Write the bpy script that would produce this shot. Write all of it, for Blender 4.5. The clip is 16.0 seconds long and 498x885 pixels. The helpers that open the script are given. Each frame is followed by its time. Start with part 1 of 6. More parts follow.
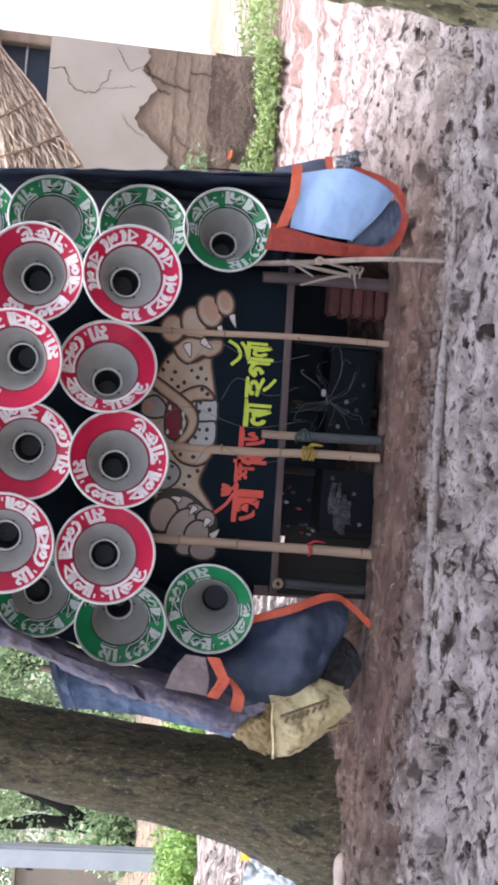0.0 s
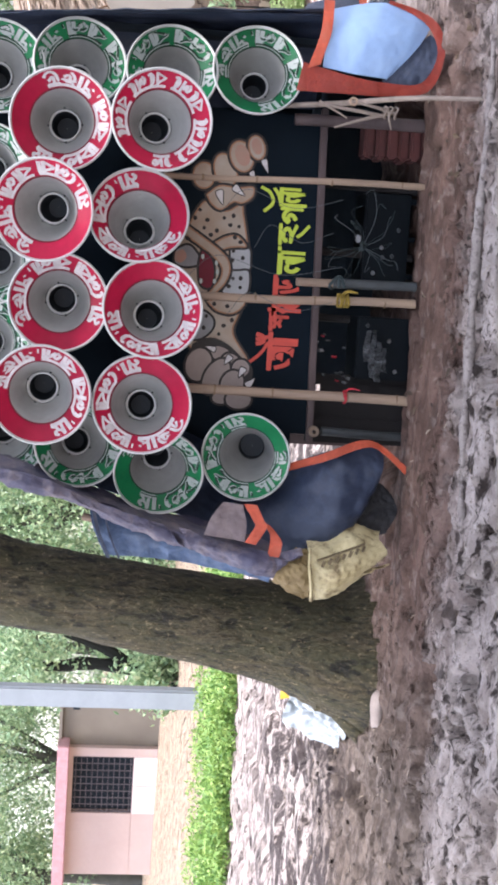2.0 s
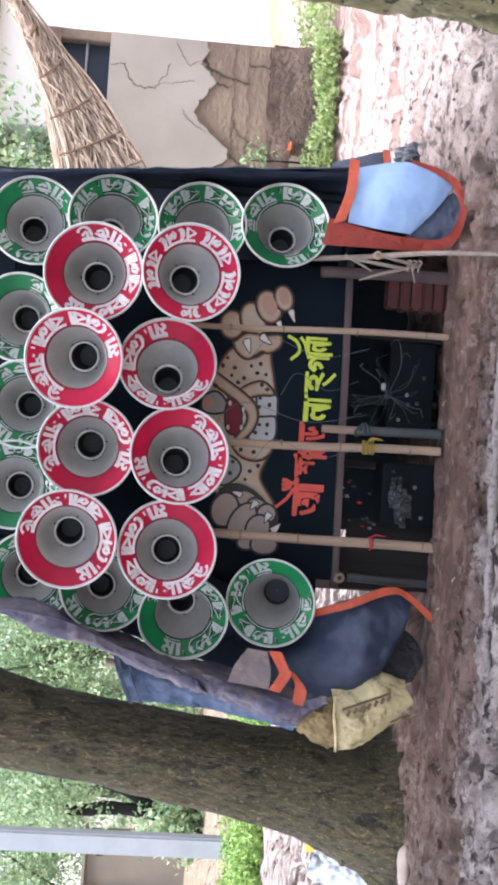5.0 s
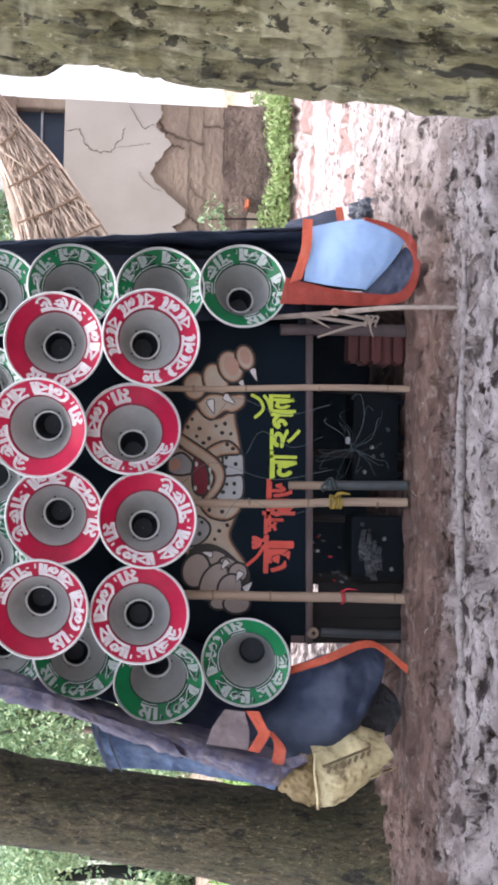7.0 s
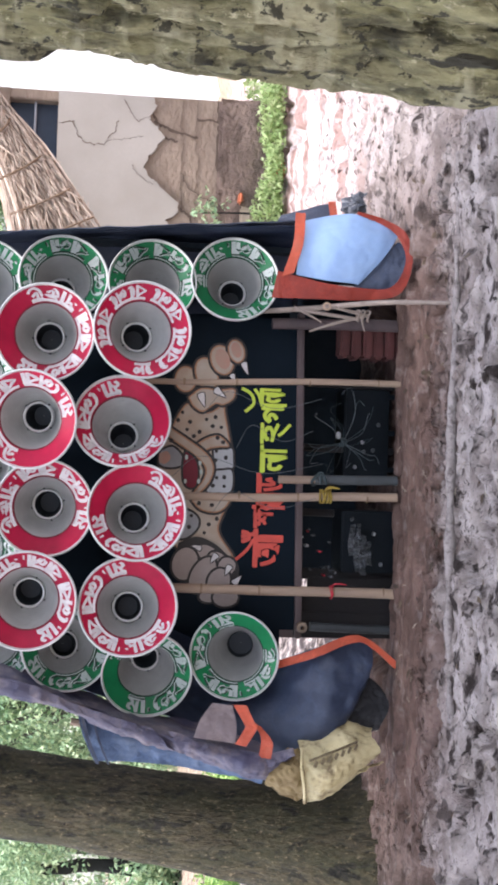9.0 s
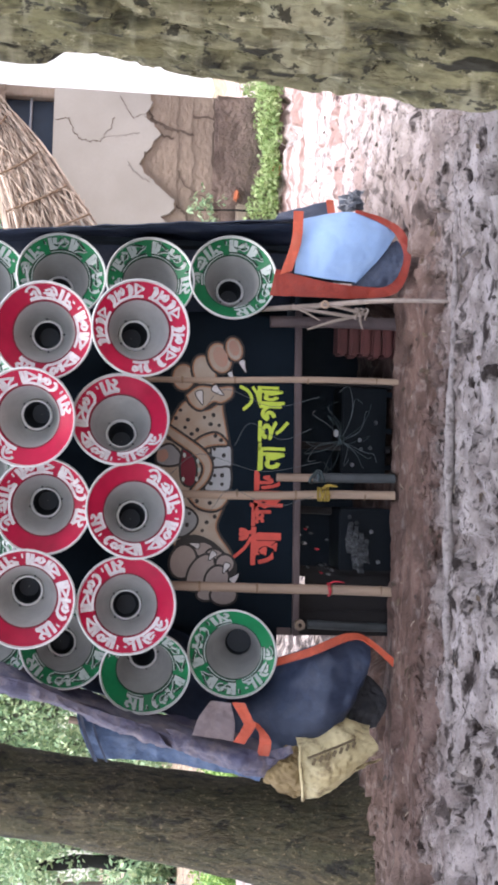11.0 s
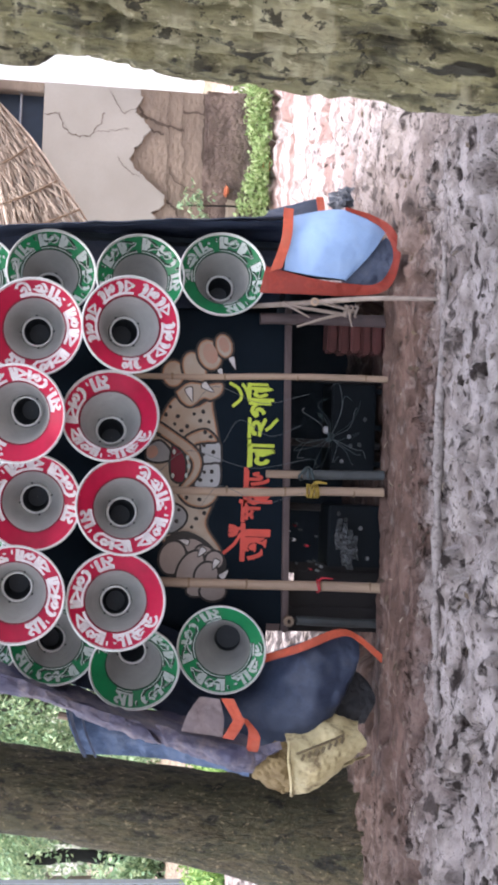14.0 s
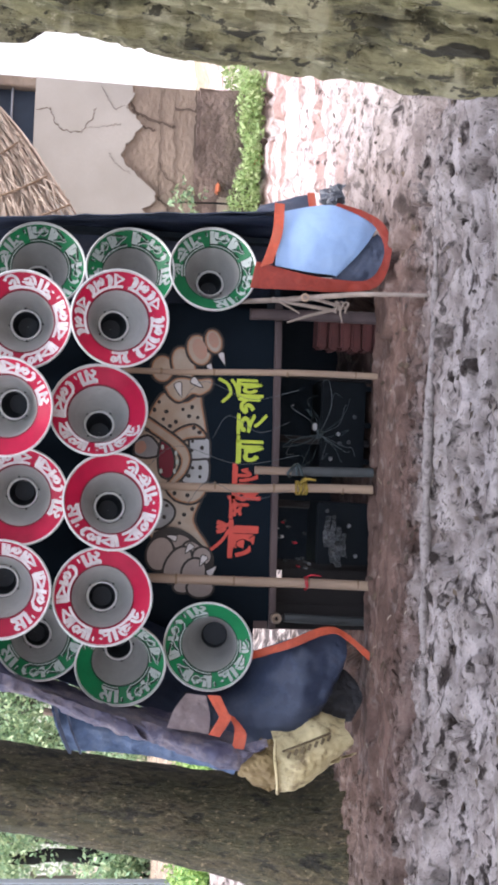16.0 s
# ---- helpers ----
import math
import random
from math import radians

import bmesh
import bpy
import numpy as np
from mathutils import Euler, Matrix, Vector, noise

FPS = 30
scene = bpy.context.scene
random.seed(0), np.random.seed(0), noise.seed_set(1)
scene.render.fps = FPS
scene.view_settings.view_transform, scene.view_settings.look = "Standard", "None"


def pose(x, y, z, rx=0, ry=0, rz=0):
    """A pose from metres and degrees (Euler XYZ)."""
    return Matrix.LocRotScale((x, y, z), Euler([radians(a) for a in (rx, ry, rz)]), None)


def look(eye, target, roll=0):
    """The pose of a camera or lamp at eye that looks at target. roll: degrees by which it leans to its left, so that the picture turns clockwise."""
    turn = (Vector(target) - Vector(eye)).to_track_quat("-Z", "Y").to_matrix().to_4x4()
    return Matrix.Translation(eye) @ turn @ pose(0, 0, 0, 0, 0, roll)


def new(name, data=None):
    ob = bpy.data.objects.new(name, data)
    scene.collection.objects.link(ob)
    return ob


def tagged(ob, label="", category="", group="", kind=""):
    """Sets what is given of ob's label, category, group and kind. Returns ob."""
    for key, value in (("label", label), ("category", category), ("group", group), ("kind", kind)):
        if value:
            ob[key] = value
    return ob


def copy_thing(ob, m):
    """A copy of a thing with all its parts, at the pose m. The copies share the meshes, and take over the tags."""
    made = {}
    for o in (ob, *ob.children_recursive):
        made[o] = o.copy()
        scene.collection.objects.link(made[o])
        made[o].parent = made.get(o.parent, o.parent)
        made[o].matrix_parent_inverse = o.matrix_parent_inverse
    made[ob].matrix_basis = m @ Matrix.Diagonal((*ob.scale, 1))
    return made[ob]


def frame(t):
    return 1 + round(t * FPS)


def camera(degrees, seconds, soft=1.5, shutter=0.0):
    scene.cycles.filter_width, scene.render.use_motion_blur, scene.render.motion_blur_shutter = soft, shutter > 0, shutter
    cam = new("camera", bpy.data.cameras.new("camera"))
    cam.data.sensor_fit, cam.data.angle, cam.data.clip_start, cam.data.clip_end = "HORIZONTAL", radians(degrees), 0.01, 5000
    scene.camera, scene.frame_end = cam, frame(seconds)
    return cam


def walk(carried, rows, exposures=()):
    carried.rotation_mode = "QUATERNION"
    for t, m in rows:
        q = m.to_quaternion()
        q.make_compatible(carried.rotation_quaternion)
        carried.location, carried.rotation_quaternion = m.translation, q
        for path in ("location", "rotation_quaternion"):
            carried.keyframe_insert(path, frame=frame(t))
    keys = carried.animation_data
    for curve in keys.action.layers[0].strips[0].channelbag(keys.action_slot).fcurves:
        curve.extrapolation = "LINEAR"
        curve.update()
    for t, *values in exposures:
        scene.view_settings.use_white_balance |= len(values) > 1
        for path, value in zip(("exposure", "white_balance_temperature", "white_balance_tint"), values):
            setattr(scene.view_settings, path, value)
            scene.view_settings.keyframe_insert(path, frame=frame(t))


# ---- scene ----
LENS = 22.8
cam = camera(LENS, 16.0, soft=3.4, shutter=0.5)
PATH = [
    (0, (-0.001, 0.051, 1.523), (0.0202, 5.9982, 0.7300), -85.38),
    (0.5, (-0.010, 0.054, 1.525), (-0.0615, 6.0086, 0.7931), -86.25),
    (1, (-0.007, 0.061, 1.529), (-0.2665, 6.0254, 0.9304), -87.06),
    (1.5, (-0.008, 0.049, 1.518), (-0.4482, 5.9873, 0.7790), -87.23),
    (2, (-0.008, 0.047, 1.525), (-0.7220, 5.9665, 0.8515), -87.07),
    (2.5, (-0.009, 0.051, 1.527), (-0.7083, 5.9690, 0.8271), -87.02),
    (3, (-0.002, 0.028, 1.529), (-0.5523, 5.9705, 0.9127), -86.71),
    (3.5, (-0.002, 0.040, 1.531), (-0.4024, 5.9921, 0.8908), -86.72),
    (3.7, (0.000, 0.028, 1.527), (-0.2878, 5.9872, 0.8934), -86.08),
    (5.8, (0.065, 0.004, 1.495), (0.1462, 5.9843, 1.0215), -87.05),
    (6, (0.069, -0.010, 1.492), (0.1976, 5.9688, 1.0059), -87.46),
    (6.5, (0.085, -0.015, 1.474), (0.2347, 5.9582, 0.9235), -88.28),
    (7, (0.100, -0.019, 1.463), (0.2771, 5.9490, 0.8707), -88.51),
    (7.5, (0.093, -0.014, 1.465), (0.2429, 5.9543, 0.8690), -88.00),
    (8, (0.085, -0.014, 1.467), (0.2579, 5.9566, 0.8979), -87.99),
    (8.5, (0.087, -0.012, 1.464), (0.2508, 5.9571, 0.8761), -88.10),
    (9, (0.089, -0.010, 1.460), (0.2472, 5.9536, 0.8223), -87.92),
    (9.2, (0.089, -0.008, 1.462), (0.2578, 5.9556, 0.8201), -87.83),
    (11.3, (0.100, -0.017, 1.498), (0.2371, 5.9440, 0.8258), -87.97),
    (11.5, (0.098, -0.023, 1.506), (0.2608, 5.9379, 0.8444), -87.76),
    (12, (0.100, -0.025, 1.501), (0.2364, 5.9365, 0.8359), -87.70),
    (12.5, (0.106, -0.028, 1.494), (0.2446, 5.9293, 0.7953), -87.80),
    (13, (0.110, -0.029, 1.490), (0.2647, 5.9268, 0.7761), -88.01),
    (13.5, (0.110, -0.031, 1.494), (0.2640, 5.9275, 0.8082), -88.05),
    (14, (0.111, -0.027, 1.489), (0.2246, 5.9277, 0.7657), -87.86),
    (14.5, (0.084, -0.003, 1.482), (0.1136, 5.9510, 0.7426), -87.62),
    (15, (0.102, -0.011, 1.496), (0.2895, 5.9430, 0.7760), -87.72),
    (15.5, (0.088, 0.001, 1.478), (0.1758, 5.9491, 0.6969), -87.21),
    (16, (0.083, 0.003, 1.482), (0.2058, 5.9514, 0.7072), -87.33),
]
walk(cam, [(t, look(eye, target, roll)) for t, eye, target, roll in PATH],
     exposures=[(0.0, 1.66, 6250, 18), (0.5, 1.67, 6250, 18), (1.0, 1.77, 6250, 18), (16.0, 1.77, 6250, 18)])

# ---- daylight: bright hazy sky, soft high sun, foreground under the trees ----
world = bpy.data.worlds.new("world")
scene.world = world
world.use_nodes = True
wn = world.node_tree
sky = wn.nodes.new("ShaderNodeTexSky")
sky.sky_type, sky.sun_disc = "NISHITA", False
sky.sun_elevation, sky.sun_rotation = radians(75), radians(207)
sky.air_density, sky.dust_density = 1.2, 1.5
hazy = wn.nodes.new("ShaderNodeHueSaturation")
hazy.inputs["Saturation"].default_value = 0.5
wn.links.new(sky.outputs[0], hazy.inputs["Color"])
wn.links.new(hazy.outputs[0], wn.nodes["Background"].inputs[0])
wn.nodes["Background"].inputs[1].default_value = 0.15
sun = new("sun", bpy.data.lights.new("sun", "SUN"))
sun.data.energy, sun.data.angle, sun.data.color = 2.7, radians(24), (1.0, 0.985, 0.96)
# high, from behind: sun reaches the far ground, unseen crowns shade the near ground
sun.matrix_world = look((-4, -8, 34), (0, 0, 0))


# ---- materials ----
def shader(name, rough=0.6, metal=0.0, spec=0.5):
    m = bpy.data.materials.new(name)
    m.use_nodes = True
    nt = m.node_tree
    b = nt.nodes["Principled BSDF"]
    b.inputs["Roughness"].default_value = rough
    b.inputs["Metallic"].default_value = metal
    b.inputs["Specular IOR Level"].default_value = spec
    return m, nt, b


def coords(nt, stretch=(1, 1, 1), kind="Object"):
    tc = nt.nodes.new("ShaderNodeTexCoord")
    mp = nt.nodes.new("ShaderNodeMapping")
    mp.inputs["Scale"].default_value = stretch
    nt.links.new(tc.outputs[kind], mp.inputs[0])
    return mp.outputs[0]


def noise_tex(nt, vec, scale, detail=5, rough=0.6):
    n = nt.nodes.new("ShaderNodeTexNoise")
    n.inputs["Scale"].default_value, n.inputs["Detail"].default_value = scale, detail
    n.inputs["Roughness"].default_value = rough
    if vec:
        nt.links.new(vec, n.inputs["Vector"])
    return n.outputs["Fac"]


def ramp(nt, fac, stops):
    r = nt.nodes.new("ShaderNodeValToRGB")
    e = r.color_ramp.elements
    while len(e) < len(stops):
        e.new(0.5)
    for k, (p, c) in enumerate(stops):
        e[k].position, e[k].color = p, (*c[:3], 1)
    nt.links.new(fac, r.inputs[0])
    return r.outputs[0]


def mix(nt, fac, a, b, how="MIX"):
    m = nt.nodes.new("ShaderNodeMix")
    m.data_type, m.blend_type = "RGBA", how
    for sock, v in ((m.inputs[0], fac), (m.inputs[6], a), (m.inputs[7], b)):
        if isinstance(v, (int, float)):
            sock.default_value = v
        elif isinstance(v, tuple):
            sock.default_value = (*v[:3], 1)
        else:
            nt.links.new(v, sock)
    return m.outputs[2]


def bumped(nt, b, height, strength=0.4, dist=0.01):
    n = nt.nodes.new("ShaderNodeBump")
    n.inputs["Strength"].default_value, n.inputs["Distance"].default_value = strength, dist
    nt.links.new(height, n.inputs["Height"])
    nt.links.new(n.outputs[0], b.inputs["Normal"])


def plain(name, col, col2=None, rough=0.6, scale=8, fine=60, bump=0.25, dist=0.004, stretch=(1, 1, 1), metal=0.0, spec=0.5, dirt=None, dirt_at=0.62, per_object=0.0):
    """A surface with two scales of tone, fine relief and, if given, patches of dirt."""
    m, nt, b = shader(name, rough, metal, spec)
    v = coords(nt, stretch)
    big, small = noise_tex(nt, v, scale), noise_tex(nt, v, fine, 4)
    col2 = col2 or tuple(c * 0.7 for c in col)
    c = mix(nt, small, ramp(nt, big, [(0.35, col2), (0.65, col)]), tuple(x * 0.8 for x in col), "MIX")
    c = mix(nt, 0.65, ramp(nt, big, [(0.3, col2), (0.68, col)]), c)
    if dirt:
        d = ramp(nt, noise_tex(nt, v, scale * 2.3, 8, 0.7), [(dirt_at, (0, 0, 0)), (dirt_at + 0.12, (1, 1, 1))])
        c = mix(nt, d, c, dirt)
    if per_object:
        oi = nt.nodes.new("ShaderNodeObjectInfo")
        hs = nt.nodes.new("ShaderNodeHueSaturation")
        mr = nt.nodes.new("ShaderNodeMapRange")
        mr.inputs[3].default_value, mr.inputs[4].default_value = 1 - per_object, 1 + per_object
        nt.links.new(oi.outputs["Random"], mr.inputs[0])
        nt.links.new(mr.outputs[0], hs.inputs["Value"])
        nt.links.new(c, hs.inputs["Color"])
        c = hs.outputs[0]
    nt.links.new(c, b.inputs["Base Color"])
    bumped(nt, b, small, bump, dist)
    return m


def leafy(name, cols, rough=0.55):
    """Leaves: each leaf its own tone, light passes through a little."""
    m, nt, b = shader(name, rough)
    g = nt.nodes.new("ShaderNodeNewGeometry")
    c = ramp(nt, g.outputs["Random Per Island"], [(k / (len(cols) - 1), c) for k, c in enumerate(cols)])
    nt.links.new(c, b.inputs["Base Color"])
    b.inputs["Subsurface Weight"].default_value = 0.0
    tr = nt.nodes.new("ShaderNodeBsdfTranslucent")
    nt.links.new(c, tr.inputs[0])
    ms = nt.nodes.new("ShaderNodeMixShader")
    ms.inputs[0].default_value = 0.35
    nt.links.new(b.outputs[0], ms.inputs[1])
    nt.links.new(tr.outputs[0], ms.inputs[2])
    nt.links.new(ms.outputs[0], nt.nodes["Material Output"].inputs[0])
    return m


def fabric(name, col, col2, dirt, rough=0.55, worn_by=0.22, relief=0.8):
    """Woven plastic sheet: dust, crumple creases and a fine weave."""
    m, nt, b = shader(name, rough)
    v = coords(nt)
    big, mid, weave = noise_tex(nt, v, 4, 6), noise_tex(nt, v, 8, 4, 0.55), noise_tex(nt, v, 260, 2)
    c = ramp(nt, big, [(0.32, col2), (0.66, col)])
    dust = ramp(nt, noise_tex(nt, v, 8, 9, 0.75), [(0.50, (0, 0, 0)), (0.72, (0.75, 0.75, 0.75))])
    c = mix(nt, dust, c, dirt)
    fold = nt.nodes.new("ShaderNodeMath")
    fold.operation = "SUBTRACT"
    fold.inputs[1].default_value = 0.5
    nt.links.new(mid, fold.inputs[0])
    crease = nt.nodes.new("ShaderNodeMath")
    crease.operation = "ABSOLUTE"
    nt.links.new(fold.outputs[0], crease.inputs[0])
    worn = ramp(nt, crease.outputs[0], [(0.0, (worn_by,) * 3), (0.03, (0, 0, 0))])
    c = mix(nt, worn, c, tuple(min(1, x * 1.6) for x in col))
    nt.links.new(c, b.inputs["Base Color"])
    h = mix(nt, 0.15, crease.outputs[0], weave)
    bumped(nt, b, h, relief, 0.03)
    return m


M = {}
M["red"] = plain("red paint", (0.41, 0.008, 0.043), (0.27, 0.006, 0.029), 0.5, 9, 90, 0.08, spec=0.22, dirt=(0.30, 0.03, 0.05), dirt_at=0.66, per_object=0.14)
M["green"] = plain("green paint", (0.004, 0.165, 0.055), (0.003, 0.085, 0.030), 0.42, 7, 90, 0.08, spec=0.3, dirt=(0.02, 0.09, 0.05), dirt_at=0.62, per_object=0.18)
M["red_edge"] = plain("dark crimson edge paint", (0.16, 0.006, 0.02), rough=0.5, spec=0.3)
M["green_edge"] = plain("dark green edge paint", (0.008, 0.045, 0.022), rough=0.5, spec=0.3)
M["rim"] = plain("white rim enamel", (0.62, 0.62, 0.60), (0.46, 0.46, 0.44), 0.4, 14, 120, 0.1, dirt=(0.32, 0.30, 0.27), dirt_at=0.68)
M["grey"] = plain("grey horn enamel", (0.36, 0.355, 0.335), (0.24, 0.24, 0.225), 0.5, 7, 70, 0.08, dirt=(0.17, 0.15, 0.13), dirt_at=0.64, per_object=0.12)
M["letter"] = plain("white sign paint", (0.62, 0.585, 0.575), (0.42, 0.37, 0.37), 0.5, 30, 160, 0.1)
M["letter_dull"] = plain("dull white sign paint", (0.43, 0.47, 0.435), (0.28, 0.32, 0.29), 0.5, 20, 160, 0.1)
# Near-black stands in for the shade deep in the horn throats.
M["hole"] = plain("throat shade as near-black", (0.012, 0.016, 0.021), rough=0.7)
M["board"] = plain("black painted board", (0.005, 0.010, 0.016), (0.003, 0.007, 0.011), 0.6, 3, 50, 0.12, spec=0.07, dirt=(0.012, 0.014, 0.015), dirt_at=0.66)
# Near-black tone that holds the shade inside the rack and in openings.
M["void"] = plain("near-black for unlit depth", (0.028, 0.037, 0.047), rough=0.9, spec=0.1)
M["rail"] = plain("dull brown rail wood", (0.105, 0.072, 0.068), (0.05, 0.034, 0.034), 0.7, 6, 80, 0.4, stretch=(0.3, 1, 1))
M["bamboo"] = plain("dry bamboo", (0.40, 0.275, 0.18), (0.17, 0.12, 0.095), 0.6, 8, 90, 0.3, stretch=(1, 1, 0.15), dirt=(0.14, 0.09, 0.06), dirt_at=0.63, per_object=0.25)
M["node"] = plain("bamboo node", (0.22, 0.14, 0.08), rough=0.7)
M["pipe"] = plain("grey pipe", (0.055, 0.062, 0.064), (0.03, 0.032, 0.033), 0.5, 8, 60, 0.2)
M["wood"] = plain("weathered stick", (0.27, 0.215, 0.175), (0.12, 0.09, 0.07), 0.8, 12, 120, 0.5, stretch=(1, 1, 0.3))
M["navy"] = fabric("navy tarpaulin", (0.031, 0.044, 0.078), (0.016, 0.024, 0.048), (0.058, 0.064, 0.084), relief=0.4)
M["slate"] = fabric("dusty grey violet tarpaulin", (0.15, 0.13, 0.155), (0.05, 0.05, 0.10), (0.30, 0.235, 0.22))
M["gusset"] = fabric("dusty brown pink cloth", (0.20, 0.155, 0.15), (0.12, 0.09, 0.095), (0.27, 0.21, 0.19))
M["sky_cloth"] = fabric("light blue tarpaulin", (0.27, 0.40, 0.61), (0.245, 0.365, 0.57), (0.28, 0.385, 0.55), worn_by=0.05, relief=0.25)
# The orange hem again, its colour darkened for the shade it hangs in.
M["orange_shade"] = fabric("orange hem darkened for shade", (0.28, 0.026, 0.010), (0.20, 0.018, 0.007), (0.21, 0.04, 0.02))
M["blue_cloth"] = fabric("mid blue tarpaulin", (0.095, 0.145, 0.245), (0.05, 0.085, 0.16), (0.18, 0.21, 0.26))
M["orange"] = fabric("orange hem tape", (0.48, 0.075, 0.028), (0.34, 0.05, 0.018), (0.30, 0.085, 0.045))
M["sack"] = plain("cream woven sack", (0.60, 0.51, 0.29), (0.44, 0.34, 0.16), 0.6, 4, 260, 0.5, 0.003, dirt=(0.13, 0.085, 0.035), dirt_at=0.52)
M["ink"] = plain("faded brown ink", (0.14, 0.10, 0.05), rough=0.8)
M["brick"] = plain("terracotta", (0.115, 0.032, 0.027), (0.065, 0.021, 0.018), 0.85, 12, 140, 0.6, per_object=0.2)
M["stone"] = plain("pale stone", (0.37, 0.30, 0.26), (0.27, 0.215, 0.185), 0.8, 20, 120, 0.5)
M["rag_white"] = plain("white plastic bag", (0.33, 0.37, 0.385), (0.22, 0.25, 0.27), 0.4, 9, 80, 0.3)
M["rag_yellow"] = plain("yellow plastic", (0.75, 0.45, 0.04), rough=0.5)
M["rag_dark"] = plain("dark wet rag", (0.025, 0.027, 0.035), (0.06, 0.067, 0.08), 0.4, 14, 90, 0.5)
M["shadow_cloth"] = plain("near-black cloth for shadow", (0.022, 0.021, 0.024), (0.010, 0.009, 0.010), 0.8, 12, 90, 0.5)
M["cable"] = plain("dark cable", (0.030, 0.034, 0.036), rough=0.5)
M["cable_grey"] = plain("grey green wire", (0.032, 0.048, 0.05), rough=0.5)
M["cable_pale"] = plain("dusty grey wire", (0.085, 0.10, 0.105), rough=0.6)
M["alu"] = plain("dull aluminium", (0.34, 0.35, 0.36), (0.2, 0.2, 0.21), 0.35, 20, 90, 0.3, metal=0.7)
M["foil"] = plain("dull crumpled foil", (0.24, 0.25, 0.26), (0.02, 0.02, 0.022), 0.4, 55, 160, 0.3, metal=0.5)
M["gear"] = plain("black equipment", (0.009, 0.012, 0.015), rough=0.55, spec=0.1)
M["plaster"] = plain("cracked cream mud plaster", (0.325, 0.295, 0.255), (0.265, 0.238, 0.20), 0.9, 1.6, 40, 0.22, 0.006, dirt=(0.34, 0.29, 0.23), dirt_at=0.66)
M["mud_wall"] = plain("bare mud wall", (0.255, 0.195, 0.145), (0.175, 0.13, 0.095), 0.95, 5, 18, 0.9, 0.02, stretch=(1, 1, 1.5))
M["mud_base"] = plain("dark damp mud plinth", (0.19, 0.135, 0.105), (0.06, 0.042, 0.034), 0.95, 7, 20, 1.0, 0.04)
M["crack"] = plain("crack shadow earth", (0.10, 0.07, 0.05), rough=0.95)
M["door_blue"] = plain("dark blue shutter", (0.016, 0.030, 0.055), rough=0.6)
M["thatch"] = plain("dry thatch stalks", (0.56, 0.44, 0.34), (0.20, 0.145, 0.105), 0.8, 6, 60, 0.4, per_object=0.4)
M["thatch_rough"] = plain("broken thatch straw", (0.56, 0.44, 0.34), (0.24, 0.17, 0.125), 0.85, 14, 60, 0.4)
M["lime"] = plain("white limewash", (0.82, 0.82, 0.80), (0.76, 0.76, 0.74), 0.85, 1.2, 30, 0.2)
M["pink_wall"] = plain("pale pink limewash", (0.58, 0.445, 0.41), (0.50, 0.365, 0.325), 0.85, 0.8, 12, 0.2, dirt=(0.58, 0.42, 0.34), dirt_at=0.62)
M["pink_trim"] = plain("pink painted lintel", (0.55, 0.31, 0.33), rough=0.7)
M["cement"] = plain("grey brown cement wall", (0.22, 0.19, 0.155), (0.16, 0.135, 0.11), 0.9, 0.9, 14, 0.4)
M["grille"] = plain("dark iron grille", (0.10, 0.085, 0.095), rough=0.6)
M["concrete"] = plain("grey concrete pole", (0.33, 0.36, 0.39), (0.25, 0.28, 0.30), 0.8, 2.5, 30, 0.3)
# Far leaf tones are paled so that their colour carries the haze.
M["leaf_far"] = leafy("leaves paled for haze", [(0.12, 0.21, 0.11), (0.22, 0.34, 0.18), (0.34, 0.46, 0.26), (0.48, 0.55, 0.32)])
M["leaf_hedge"] = leafy("hedge leaves", [(0.11, 0.23, 0.06), (0.24, 0.39, 0.10), (0.40, 0.52, 0.16)])
M["leaf_weed"] = leafy("weed leaves", [(0.24, 0.36, 0.12), (0.36, 0.47, 0.19), (0.48, 0.55, 0.28)])
M["leaf_dark"] = leafy("unseen shading crown leaves", [(0.03, 0.07, 0.02), (0.06, 0.12, 0.03), (0.09, 0.15, 0.04)])


